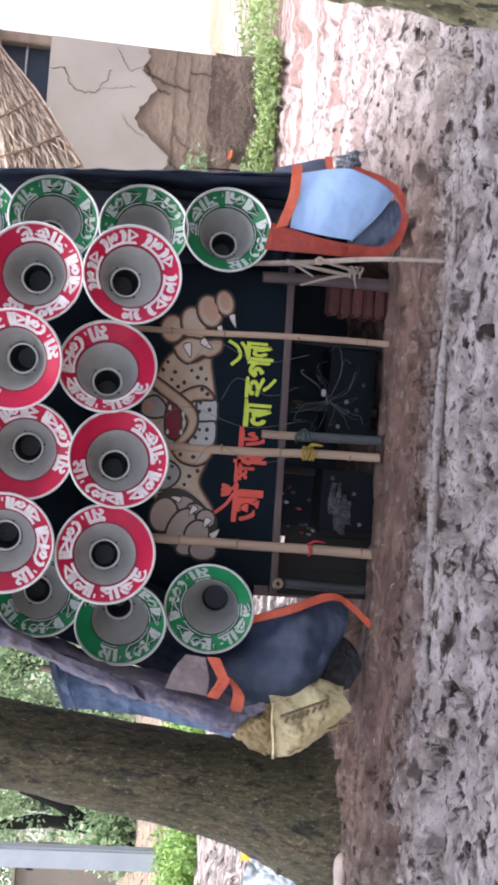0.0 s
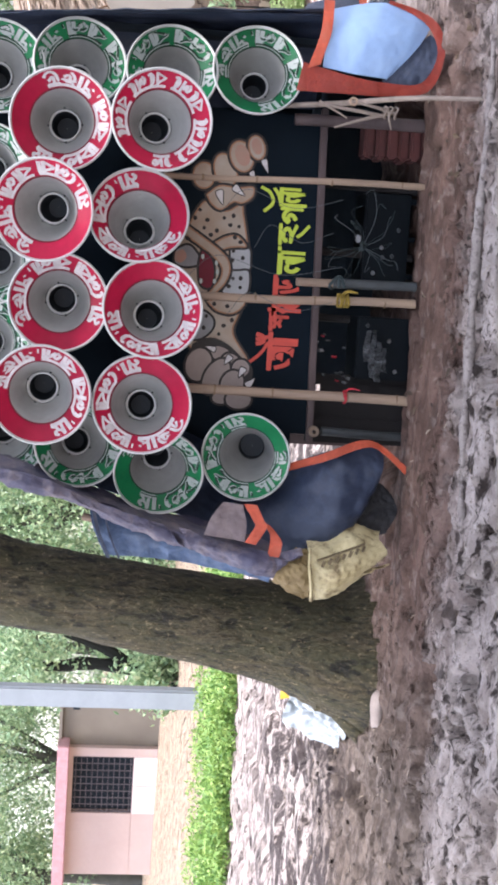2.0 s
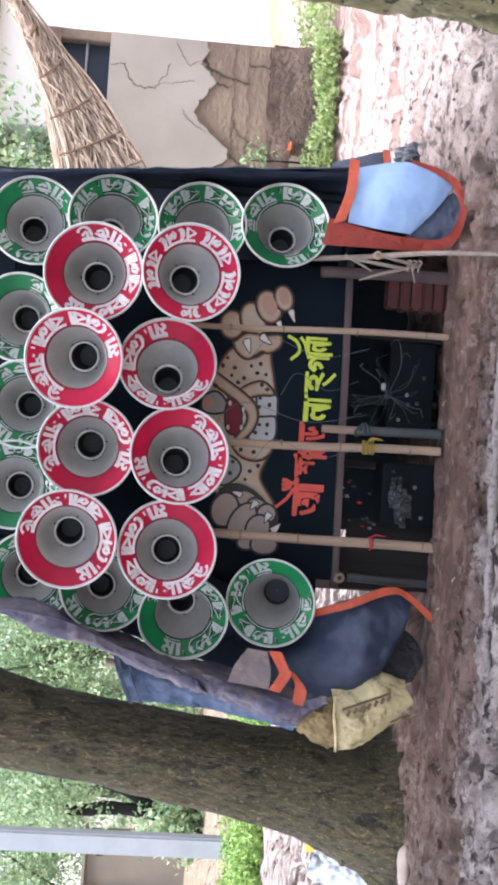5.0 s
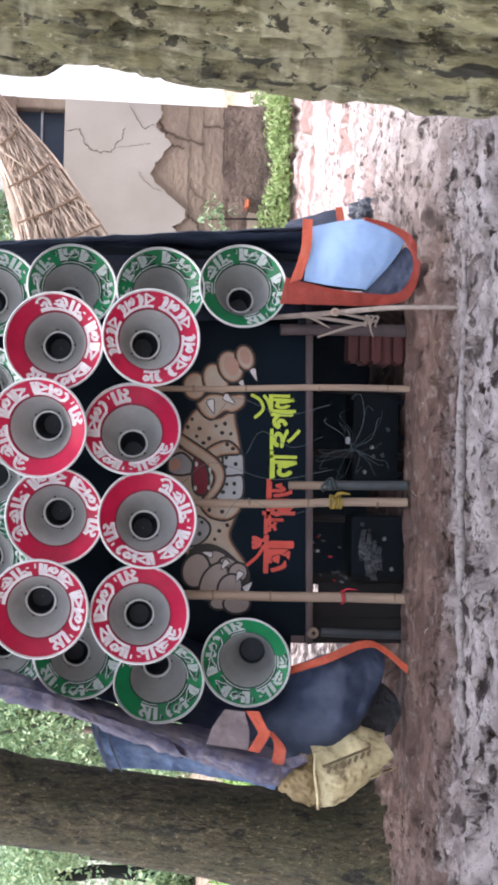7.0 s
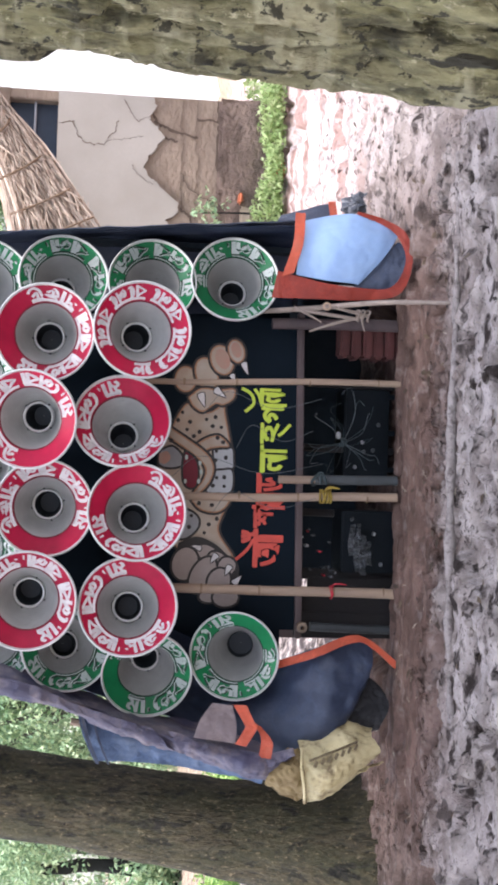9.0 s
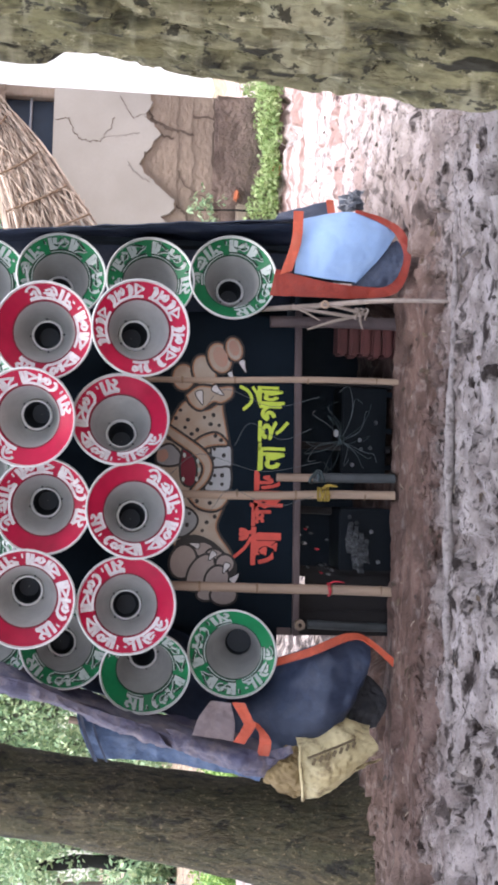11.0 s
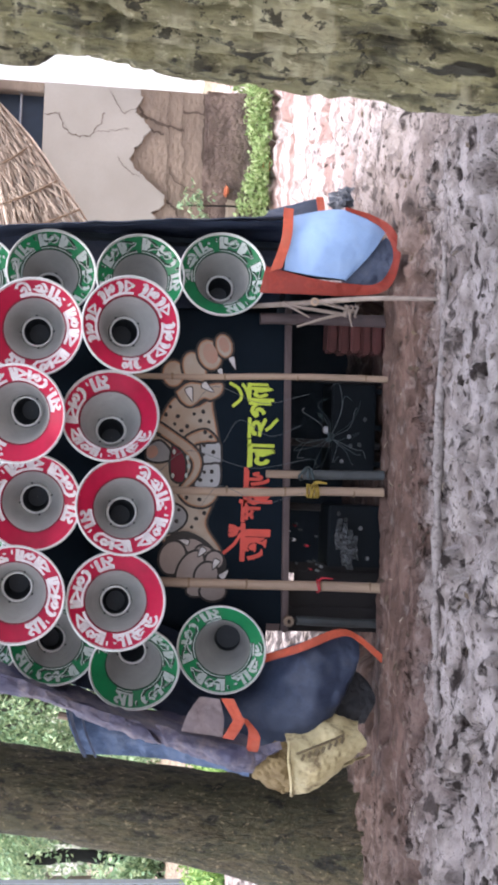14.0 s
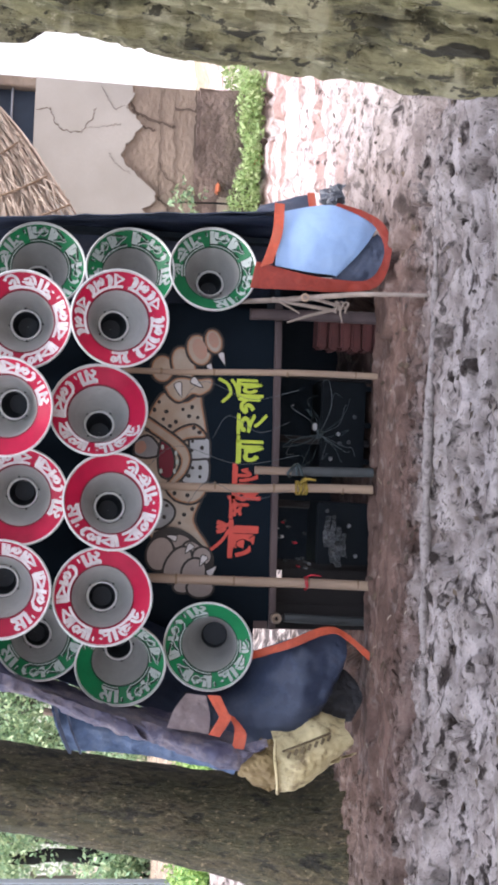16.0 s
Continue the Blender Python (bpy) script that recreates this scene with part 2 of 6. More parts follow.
def bark(name, a, b_, moss, dist, split=False):
    m, nt, b = shader(name, 0.85)
    v = coords(nt, (1, 1, 0.35))
    big, small = noise_tex(nt, v, 5, 6), noise_tex(nt, v, 38, 8, 0.7)
    c = mix(nt, ramp(nt, big, [(0.36, (0, 0, 0)), (0.6, (1, 1, 1))]), ramp(nt, small, [(0.3, a), (0.7, b_)]), moss)
    # Pits in the bark get their shade as dark colour, by noise.
    pits = ramp(nt, noise_tex(nt, coords(nt, (1, 1, 0.5)), 14, 3), [(0.36, (0.12, 0.12, 0.12)), (0.43, (1, 1, 1))])
    c = mix(nt, 1.0, c, pits, "MULTIPLY")
    c = mix(nt, 0.45, c, ramp(nt, small, [(0.35, tuple(x * 0.45 for x in a)), (0.65, moss)]))
    fleck = ramp(nt, noise_tex(nt, coords(nt, (1, 1, 0.6)), 48, 5, 0.75), [(0.58, (0, 0, 0)), (0.66, (0.7, 0.7, 0.7))])
    c = mix(nt, fleck, c, tuple(min(1, x * 1.5) for x in b_))
    dark = ramp(nt, noise_tex(nt, coords(nt, (1, 1, 0.4)), 9, 6, 0.7), [(0.55, (0, 0, 0)), (0.66, (0.8, 0.8, 0.8))])
    c = mix(nt, dark, c, tuple(x * 0.5 for x in a))
    relief = small
    if split:
        ring = ramp(nt, noise_tex(nt, coords(nt, (1.6, 1.6, 5.0)), 2.6, 4, 0.55), [(0.52, (0, 0, 0)), (0.60, (0.55, 0.55, 0.55))])
        c = mix(nt, ring, c, (0.50, 0.46, 0.29))
        # Slits and holes are near-black in colour, standing for their inner shade.
        slit = ramp(nt, noise_tex(nt, coords(nt, (1.6, 1.6, 0.55)), 9, 3, 0.5), [(0.63, (0, 0, 0)), (0.66, (0.95, 0.95, 0.95))])
        c = mix(nt, slit, c, (0.025, 0.022, 0.012))
        hole = ramp(nt, noise_tex(nt, coords(nt, (1, 1, 0.8)), 30, 4, 0.65), [(0.575, (0, 0, 0)), (0.61, (0.9, 0.9, 0.9))])
        c = mix(nt, hole, c, (0.03, 0.027, 0.015))
    nt.links.new(c, b.inputs["Base Color"])
    bumped(nt, b, relief, 0.8, dist)
    return m


M["bark_far"] = bark("grey olive bark", (0.012, 0.010, 0.007), (0.25, 0.19, 0.105), (0.092, 0.085, 0.036), 0.12)
M["bark_near"] = bark("mossy olive bark", (0.07, 0.06, 0.03), (0.47, 0.42, 0.265), (0.335, 0.31, 0.15), 0.05, True)
# Lighter far bark, with the haze of distance mixed into its grey.
M["bark_haze"] = plain("grey trunk paled for haze", (0.10, 0.10, 0.085), (0.06, 0.06, 0.05), 0.9, 5, 30, 0.4)
M["bark_dark"] = plain("dark trunk", (0.016, 0.017, 0.015), rough=0.95, spec=0.2)


def mud():
    m, nt, b = shader("wet trodden mud", 0.8, spec=0.08)
    v = coords(nt, (1, 1, 1))
    g = nt.nodes.new("ShaderNodeNewGeometry")
    sep = nt.nodes.new("ShaderNodeSeparateXYZ")
    nt.links.new(g.outputs["Position"], sep.inputs[0])
    big, small = noise_tex(nt, v, 1.1, 6), noise_tex(nt, v, 70, 6, 0.7)
    mid = ramp(nt, noise_tex(nt, coords(nt, (0.6, 1.3, 1)), 7, 6, 0.6), [(0.38, (0, 0, 0)), (0.62, (1, 1, 1))])
    grey = mix(nt, mid, (0.52, 0.45, 0.41), (0.27, 0.222, 0.195))
    red = mix(nt, mid, (0.190, 0.120, 0.095), (0.110, 0.069, 0.054))
    west = nt.nodes.new("ShaderNodeMapRange")
    nt.links.new(sep.outputs["X"], west.inputs[0])
    for k, q in enumerate((-2.5, -1.3, 1.0, 0.0)):
        west.inputs[k + 1].default_value = q
    red = mix(nt, west.outputs[0], red, mix(nt, mid, (0.185, 0.145, 0.118), (0.075, 0.058, 0.048)))
    wob = nt.nodes.new("ShaderNodeMath")
    wob.operation = "MULTIPLY_ADD"
    nt.links.new(big, wob.inputs[0])
    wob.inputs[1].default_value = 1.4
    nt.links.new(sep.outputs["Y"], wob.inputs[2])
    scale = nt.nodes.new("ShaderNodeMath")
    scale.operation = "DIVIDE"
    nt.links.new(wob.outputs[0], scale.inputs[0])
    scale.inputs[1].default_value = 40.0
    band = ramp(nt, scale.outputs[0], [(5.9 / 40, (0, 0, 0)), (6.3 / 40, (1, 1, 1)), (8.2 / 40, (1, 1, 1)), (9.2 / 40, (0, 0, 0))])
    side = nt.nodes.new("ShaderNodeMapRange")
    nt.links.new(sep.outputs["X"], side.inputs[0])
    for k, q in enumerate((1.1, 2.0, 1.0, 0.0)):
        side.inputs[k + 1].default_value = q
    part_band = nt.nodes.new("ShaderNodeMath")
    part_band.operation = "MULTIPLY"
    nt.links.new(band, part_band.inputs[0])
    nt.links.new(side.outputs[0], part_band.inputs[1])
    band = part_band.outputs[0]
    calm = ramp(nt, band, [(0.0, (1, 1, 1)), (1.0, (0.42, 0.42, 0.42))])
    dry_y = nt.nodes.new("ShaderNodeMapRange")
    nt.links.new(wob.outputs[0], dry_y.inputs[0])
    for k, q in enumerate((7.0, 9.4, 0.0, 1.0)):
        dry_y.inputs[k + 1].default_value = q
    dry_x = nt.nodes.new("ShaderNodeMapRange")
    nt.links.new(sep.outputs["X"], dry_x.inputs[0])
    for k, q in enumerate((0.6, 1.6, 0.0, 1.0)):
        dry_x.inputs[k + 1].default_value = q
    dry = nt.nodes.new("ShaderNodeMath")
    dry.operation = "MULTIPLY"
    nt.links.new(dry_x.outputs[0], dry.inputs[0])
    nt.links.new(dry_y.outputs[0], dry.inputs[1])
    calm = mix(nt, 1.0, calm, ramp(nt, dry.outputs[0], [(0.0, (1, 1, 1)), (1.0, (0.4, 0.4, 0.4))]), "MULTIPLY")
    grey = mix(nt, dry.outputs[0], grey, mix(nt, mid, (0.62, 0.54, 0.515), (0.45, 0.365, 0.34)))
    wet = ramp(nt, noise_tex(nt, coords(nt, (0.5, 1.3, 1)), 5.5, 8, 0.72), [(0.45, (0, 0, 0)), (0.53, (0.9, 0.9, 0.9))])
    wet_y = ramp(nt, scale.outputs[0], [(7.6 / 40, (0, 0, 0)), (8.4 / 40, (1, 1, 1)), (10.6 / 40, (1, 1, 1)), (13.5 / 40, (0.35, 0.35, 0.35))])
    undry = ramp(nt, dry.outputs[0], [(0.0, (1, 1, 1)), (0.6, (0.1, 0.1, 0.1))])
    wet = mix(nt, 1.0, mix(nt, 1.0, wet, wet_y, "MULTIPLY"), undry, "MULTIPLY")
    lane = ramp(nt, noise_tex(nt, coords(nt, (0.12, 1.6, 1)), 3.6, 5, 0.6), [(0.48, (0, 0, 0)), (0.58, (0.85, 0.85, 0.85))])
    grey = mix(nt, mix(nt, 1.0, lane, dry.outputs[0], "MULTIPLY"), grey, (0.27, 0.155, 0.125))
    c = mix(nt, band, grey, red)
    sand = mix(nt, mid, (0.42, 0.33, 0.235), (0.33, 0.25, 0.175))
    far = ramp(nt, scale.outputs[0], [(15.5 / 40, (0, 0, 0)), (18.5 / 40, (1, 1, 1))])
    c = mix(nt, far, c, sand)
    # Dark blotches give the shade of wet pits in colour, apart from the relief.
    pit_shade = ramp(nt, noise_tex(nt, coords(nt, (0.7, 1.2, 1)), 10, 4, 0.55), [(0.555, (0, 0, 0)), (0.59, (0.6, 0.6, 0.6)), (0.63, (0.97, 0.97, 0.97))])
    c = mix(nt, mix(nt, 1.0, pit_shade, calm, "MULTIPLY"), c, (0.034, 0.025, 0.021))
    pale = ramp(nt, noise_tex(nt, coords(nt, (0.85, 1.15, 1.1)), 13, 5, 0.6), [(0.55, (0, 0, 0)), (0.66, (0.5, 0.5, 0.5))])
    c = mix(nt, mix(nt, 1.0, pale, calm, "MULTIPLY"), c, (0.57, 0.486, 0.432))
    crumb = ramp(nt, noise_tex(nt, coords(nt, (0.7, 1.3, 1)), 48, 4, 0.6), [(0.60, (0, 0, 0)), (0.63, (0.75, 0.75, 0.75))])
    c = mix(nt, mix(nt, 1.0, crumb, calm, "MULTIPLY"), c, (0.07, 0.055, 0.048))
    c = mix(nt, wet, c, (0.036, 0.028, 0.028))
    c = mix(nt, ramp(nt, small, [(0.52, (0, 0, 0)), (0.74, (0.35, 0.35, 0.35))]), c, (0.08, 0.065, 0.058))
    nt.links.new(c, b.inputs["Base Color"])
    nt.links.new(ramp(nt, mid, [(0.05, (0.62, 0.62, 0.62)), (0.9, (0.85, 0.85, 0.85))]), b.inputs["Roughness"])
    bumped(nt, b, mix(nt, 0.5, mid, small), 1.0, 0.03)
    return m


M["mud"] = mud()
M["clay"] = plain("broken orange clay", (0.52, 0.16, 0.07), (0.36, 0.1, 0.045), 0.8, 12, 80, 0.4)
M["tan"] = plain("pale tan stone", (0.40, 0.32, 0.24), (0.30, 0.23, 0.165), 0.85, 10, 80, 0.5)
M["straw"] = plain("pale straw", (0.48, 0.40, 0.30), (0.30, 0.24, 0.17), 0.8, 9, 60, 0.2)
M["leaf_litter"] = leafy("dead leaf scraps", [(0.03, 0.022, 0.016), (0.08, 0.055, 0.035), (0.17, 0.12, 0.075)])


# ---- building helpers ----
def mesh_of(name, bm, mat, smooth=True):
    me = bpy.data.meshes.new(name)
    bm.normal_update()
    bm.to_mesh(me)
    bm.free()
    me.materials.append(M[mat])
    if smooth:
        me.shade_smooth()
        me.set_sharp_from_angle(angle=radians(40))
    return me


def part(name, bm, mat, parent, label="", smooth=True):
    ob = new(name, mesh_of(name, bm, mat, smooth))
    ob.parent = parent
    return tagged(ob, label) if label else ob


def thing(name, label, category, at=(0, 0, 0), group="", kind=""):
    e = new(name)
    e.empty_display_size = 0.1
    e.location = at
    return tagged(e, label, category, group, kind)


def solid(name, bm, mat, label, category, group="", kind="", smooth=True):
    return tagged(new(name, mesh_of(name, bm, mat, smooth)), label, category, group, kind)


def lathe(profile, n=32, bm=None, m=None, cap=False):
    """A surface of revolution about the y axis; the profile is rows of radius, y."""
    bm = bm or bmesh.new()
    m = m or Matrix()
    rings = [[bm.verts.new(m @ Vector((r * math.cos(a), y, r * math.sin(a)))) for a in (2 * math.pi * k / n for k in range(n))] for r, y in profile]
    for p, q in zip(rings, rings[1:]):
        for k in range(n):
            bm.faces.new((p[k], p[(k + 1) % n], q[(k + 1) % n], q[k]))
    if cap:
        bm.faces.new(rings[0][::-1])
        bm.faces.new(rings[-1])
    return bm


def box(lo, hi, bm=None, bevel=0.0, m=None):
    b = bmesh.new()
    bmesh.ops.create_cube(b, size=1)
    for v in b.verts:
        v.co = Vector([(l + h) / 2 + c * (h - l) for c, l, h in zip(v.co, lo, hi)])
    if bevel:
        bmesh.ops.bevel(b, geom=b.edges[:], offset=bevel, segments=2, affect="EDGES")
    if m:
        b.transform(m)
    if bm is None:
        return b
    me = bpy.data.meshes.new("tmp")
    b.to_mesh(me)
    b.free()
    bm.from_mesh(me)
    bpy.data.meshes.remove(me)
    return bm


def spline(pts, n):
    """Catmull-Rom through the points, n steps a span."""
    p = [Vector(q) for q in pts]
    p = [2 * p[0] - p[1]] + p + [2 * p[-1] - p[-2]]
    out = []
    for a, b, c, d in zip(p, p[1:], p[2:], p[3:]):
        for k in range(n):
            t = k / n
            out.append(0.5 * (2 * b + (c - a) * t + (2 * a - 5 * b + 4 * c - d) * t * t + (3 * b - a - 3 * c + d) * t ** 3))
    return out + [p[-2]]


def tube(pts, radii, n=8, steps=4, bm=None, rough=0.0, seed=0.0):
    """A tapered limb, pole or cable along a smooth line."""
    bm = bm or bmesh.new()
    line = spline(pts, steps)
    if isinstance(radii, (int, float)):
        radii = [radii] * len(pts)
    rad = [v.x for v in spline([(r, 0, 0) for r in radii], steps)]
    rings, side = [], None
    for k, (p, r) in enumerate(zip(line, rad)):
        d = (line[min(k + 1, len(line) - 1)] - line[max(k - 1, 0)]).normalized()
        side = (side - side.dot(d) * d).normalized() if side else d.orthogonal().normalized()
        up = d.cross(side)
        ring = []
        for j in range(n):
            a = 2 * math.pi * j / n
            w = side * math.cos(a) + up * math.sin(a)
            rr = r
            if rough:
                q = p * 1.0 + w * r
                rr += rough * (noise.noise(Vector((q.x * 6, q.y * 6, q.z * 2.2 + seed))) + 0.5 * noise.noise(Vector((q.x * 22, q.y * 22, q.z * 7 + seed))))
            ring.append(bm.verts.new(p + w * rr))
        rings.append(ring)
    for p, q in zip(rings, rings[1:]):
        for j in range(n):
            bm.faces.new((p[j], p[(j + 1) % n], q[(j + 1) % n], q[j]))
    bm.faces.new(rings[0][::-1])
    bm.faces.new(rings[-1])
    return bm


def cloth(rows, nu=7, nv=7, wrinkle=0.02, freq=5.0, thick=0.004, seed=0.0):
    """A hanging sheet through rows of control points, with folds and thickness."""
    nu, nv = 2 * nu, 2 * nv
    fine = [spline(r, nu) for r in rows]
    cols = [spline([r[k] for r in fine], nv) for k in range(len(fine[0]))]
    grid = [[c[j] for c in cols] for j in range(len(cols[0]))]
    h, w = len(grid), len(grid[0])

    def normal(j, k):
        a = grid[min(j + 1, h - 1)][k] - grid[max(j - 1, 0)][k]
        b = grid[j][min(k + 1, w - 1)] - grid[j][max(k - 1, 0)]
        n = a.cross(b)
        return n.normalized() if n.length > 1e-9 else Vector((0, -1, 0))
    norm = [[normal(j, k) for k in range(w)] for j in range(h)]
    bm = bmesh.new()
    sheets = []
    for off in (0, thick):
        sheet = []
        for j in range(h):
            row = []
            for k in range(w):
                p = grid[j][k]
                q = p * freq
                d = wrinkle * (noise.noise(Vector((q.x, q.y, q.z * 0.5 + seed))) + 0.5 * noise.noise(Vector((q.x * 2.3, q.y * 2.3, q.z * 2.0 + seed + 9))) + 0.34 * noise.noise(q * 5.0) + 0.12 * noise.noise(q * 11))
                row.append(bm.verts.new(p + norm[j][k] * (d + off)))
            sheet.append(row)
        sheets.append(sheet)
    f, g = sheets
    for j in range(h - 1):
        for k in range(w - 1):
            bm.faces.new((f[j][k], f[j][k + 1], f[j + 1][k + 1], f[j + 1][k]))
            bm.faces.new((g[j][k], g[j + 1][k], g[j + 1][k + 1], g[j][k + 1]))
    edge = [(0, k) for k in range(w)] + [(j, w - 1) for j in range(1, h)] + [(h - 1, k) for k in range(w - 2, -1, -1)] + [(j, 0) for j in range(h - 2, 0, -1)]
    for (a, b), (c, d) in zip(edge, edge[1:] + edge[:1]):
        bm.faces.new((f[a][b], g[a][b], g[c][d], f[c][d]))
    return bm


def plate(outline, y, thick=0.004, bm=None):
    """A flat painted or cut shape in an upright plane; outline is rows of x, z."""
    bm = bm or bmesh.new()
    front = [bm.verts.new((x, y, z)) for x, z in outline]
    back = [bm.verts.new((x, y + thick, z)) for x, z in outline]
    bm.faces.new(front)
    bm.faces.new(back[::-1])
    for k in range(len(front)):
        bm.faces.new((front[k], back[k], back[(k + 1) % len(back)], front[(k + 1) % len(front)]))
    bmesh.ops.recalc_face_normals(bm, faces=bm.faces[:])
    return bm


def leaves(bm, centre, size, count, leaf, rng, flat=1.0):
    """A clump of leaves of many tilts, thinner towards its outside."""
    for _ in range(count):
        d = Vector((rng.gauss(0, 0.42), rng.gauss(0, 0.42), rng.gauss(0, 0.42) * flat)) * size
        p = Vector(centre) + d
        e = Euler((rng.uniform(-1.2, 1.2), rng.uniform(-1.2, 1.2), rng.uniform(0, 6.3))).to_matrix()
        s = leaf * rng.uniform(0.6, 1.3)
        q = [bm.verts.new(p + e @ Vector(c) * s) for c in ((-0.5, 0, 0), (0, -0.22, 0.08), (0.5, 0, 0), (0, 0.22, 0.08))]
        bm.faces.new(q)


# ---- ground ----
def lattice(seed):
    return np.random.RandomState(seed).rand(256, 256)


LAT = [lattice(k) for k in range(6)]


def vnoise(x, y, k=0):
    """Smooth value noise from -1 to 1 on arrays."""
    xi, yi = np.floor(x).astype(int), np.floor(y).astype(int)
    fx, fy = x - xi, y - yi
    fx, fy = fx * fx * fx * (fx * (fx * 6 - 15) + 10), fy * fy * fy * (fy * (fy * 6 - 15) + 10)
    t = LAT[k]
    a, b = t[xi % 256, yi % 256], t[(xi + 1) % 256, yi % 256]
    c, d = t[xi % 256, (yi + 1) % 256], t[(xi + 1) % 256, (yi + 1) % 256]
    return 2 * ((a * (1 - fx) + b * fx) * (1 - fy) + (c * (1 - fx) + d * fx) * fy) - 1


def smooth(e0, e1, v):
    t = np.clip((v - e0) / (e1 - e0), 0, 1)
    return t * t * (3 - 2 * t)


def footprints():
    rng = random.Random(91)
    out = []
    for _ in range(520):
        x, y = rng.uniform(-3.3, 3.2), rng.choice((rng.uniform(4.1, 5.2), rng.uniform(4.1, 5.2), rng.uniform(6.9, 10.5), rng.uniform(5.4, 5.75)))
        if -1.6 < x < 1.4 and y > 5.9:
            continue
        out.append((x, y, rng.uniform(0, 6.3), rng.uniform(0.03, 0.075), rng.uniform(0.02, 0.038), rng.uniform(0.04, 0.09)))
    return out


PRINTS = footprints()


def rut_line(x):
    return 5.27 + 0.02 * np.sin(x * 1.7) - 0.10 * np.maximum(0.0, -x - 0.7) ** 1.4


def heights(x, y):
    """The mud's height: lumps, clods, prints, a rut, and the hollow under the rack."""
    h = 0.03 * vnoise(x * 0.35, y * 0.35)
    rough = 0.42 + 0.58 * np.maximum(1 - smooth(5.35, 5.75, y), smooth(6.8, 7.6, y))
    side = smooth(0.75, 1.1, x) + smooth(1.2, 1.7, -x)
    rough = np.maximum(rough, np.clip(side, 0, 1) * 0.8)
    fade = np.exp(-np.maximum(0, np.hypot(x, y - 6) - 12) / 10)
    h += fade * rough * (0.022 * vnoise(x * 2.3, y * 3.0, 1) + 0.016 * vnoise(x * 6.1, y * 7.3, 2))
    ridge = 1 - np.abs(vnoise(x * 9, y * 10.5, 3))
    h += fade * rough * 0.028 * (ridge ** 2 - 0.4)
    clod = vnoise(x * 19, y * 21, 4)
    h += fade * rough * 0.020 * np.maximum(0, clod) + fade * rough * 0.005 * vnoise(x * 43, y * 43, 5)
    pit = vnoise(x * 4.2 + 0.6 * vnoise(x * 4, y * 4, 2), y * 6.0, 0)
    h -= fade * rough * 0.095 * smooth(0.32, 0.42, pit)
    for px, py, a, lx, ly, depth in PRINTS:
        near = (np.abs(x - px) < 0.16) & (np.abs(y - py) < 0.16)
        if not near.any():
            continue
        u, v = x[near] - px, y[near] - py
        q = np.hypot((u * math.cos(a) + v * math.sin(a)) / lx, (-u * math.sin(a) + v * math.cos(a)) / ly)
        h[near] += -depth * (1 - smooth(0.75, 1.15, q)) + 0.010 * np.exp(-((q - 1.5) / 0.35) ** 2)
    d = y - rut_line(x)
    h += -0.030 * np.exp(-((d + 0.055) / 0.035) ** 2) - 0.018 * np.exp(-((d - 0.05) / 0.03) ** 2) + 0.012 * np.exp(-((d + 0.13) / 0.05) ** 2)
    h += 0.12 * smooth(9.2, 10.6, y) * smooth(1.0, 2.0, x)
    h += 0.018 * np.exp(-((y - 6.15) / 0.25) ** 2)
    # Ground lowered under the rack to keep it dark and hide pole feet.
    edge = 6.44 + 0.018 * vnoise(x * 7, y * 0, 1) + 0.012 * vnoise(x * 21, y * 0, 2)
    inside = smooth(-1.0, -0.9, x) * (1 - smooth(1.0, 1.08, x)) * (1 - smooth(7.6, 7.8, y))
    h -= 0.11 * inside * smooth(0, 0.05, y - edge)
    return h - 0.02


def ground_height(x, y):
    return float(heights(np.array([float(x)]), np.array([float(y)]))[0])


def build_ground():
    def axis(lo, hi, step, far):
        a, b, s = [lo], [hi], step
        while a[-1] > -far:
            s *= 1.07
            a.append(a[-1] - s)
        s = step
        while b[-1] < far:
            s *= 1.07
            b.append(b[-1] + s)
        return np.array(a[:0:-1] + list(np.arange(lo, hi, step)) + b)
    xs, ys = axis(-3.0, 2.7, 0.0155, 420), axis(4.15, 7.3, 0.0155, 420)
    gx, gy = np.meshgrid(xs, ys)
    gz = heights(gx.ravel(), gy.ravel())
    w, n = len(xs), len(ys)
    co = np.stack([gx.ravel(), gy.ravel(), gz], 1)
    k = (np.arange(n - 1)[:, None] * w + np.arange(w - 1)[None]).ravel()
    quads = np.stack([k, k + 1, k + 1 + w, k + w], 1)
    me = bpy.data.meshes.new("ground")
    me.vertices.add(len(co))
    me.vertices.foreach_set("co", co.ravel())
    me.loops.add(quads.size)
    me.loops.foreach_set("vertex_index", quads.ravel())
    me.polygons.add(len(quads))
    me.polygons.foreach_set("loop_start", np.arange(0, quads.size, 4))
    me.update(calc_edges=True)
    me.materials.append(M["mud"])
    me.shade_smooth()
    return tagged(new("ground", me), "wet brown trodden village mud with ruts and footprints", "ground", kind="structure")


build_ground()


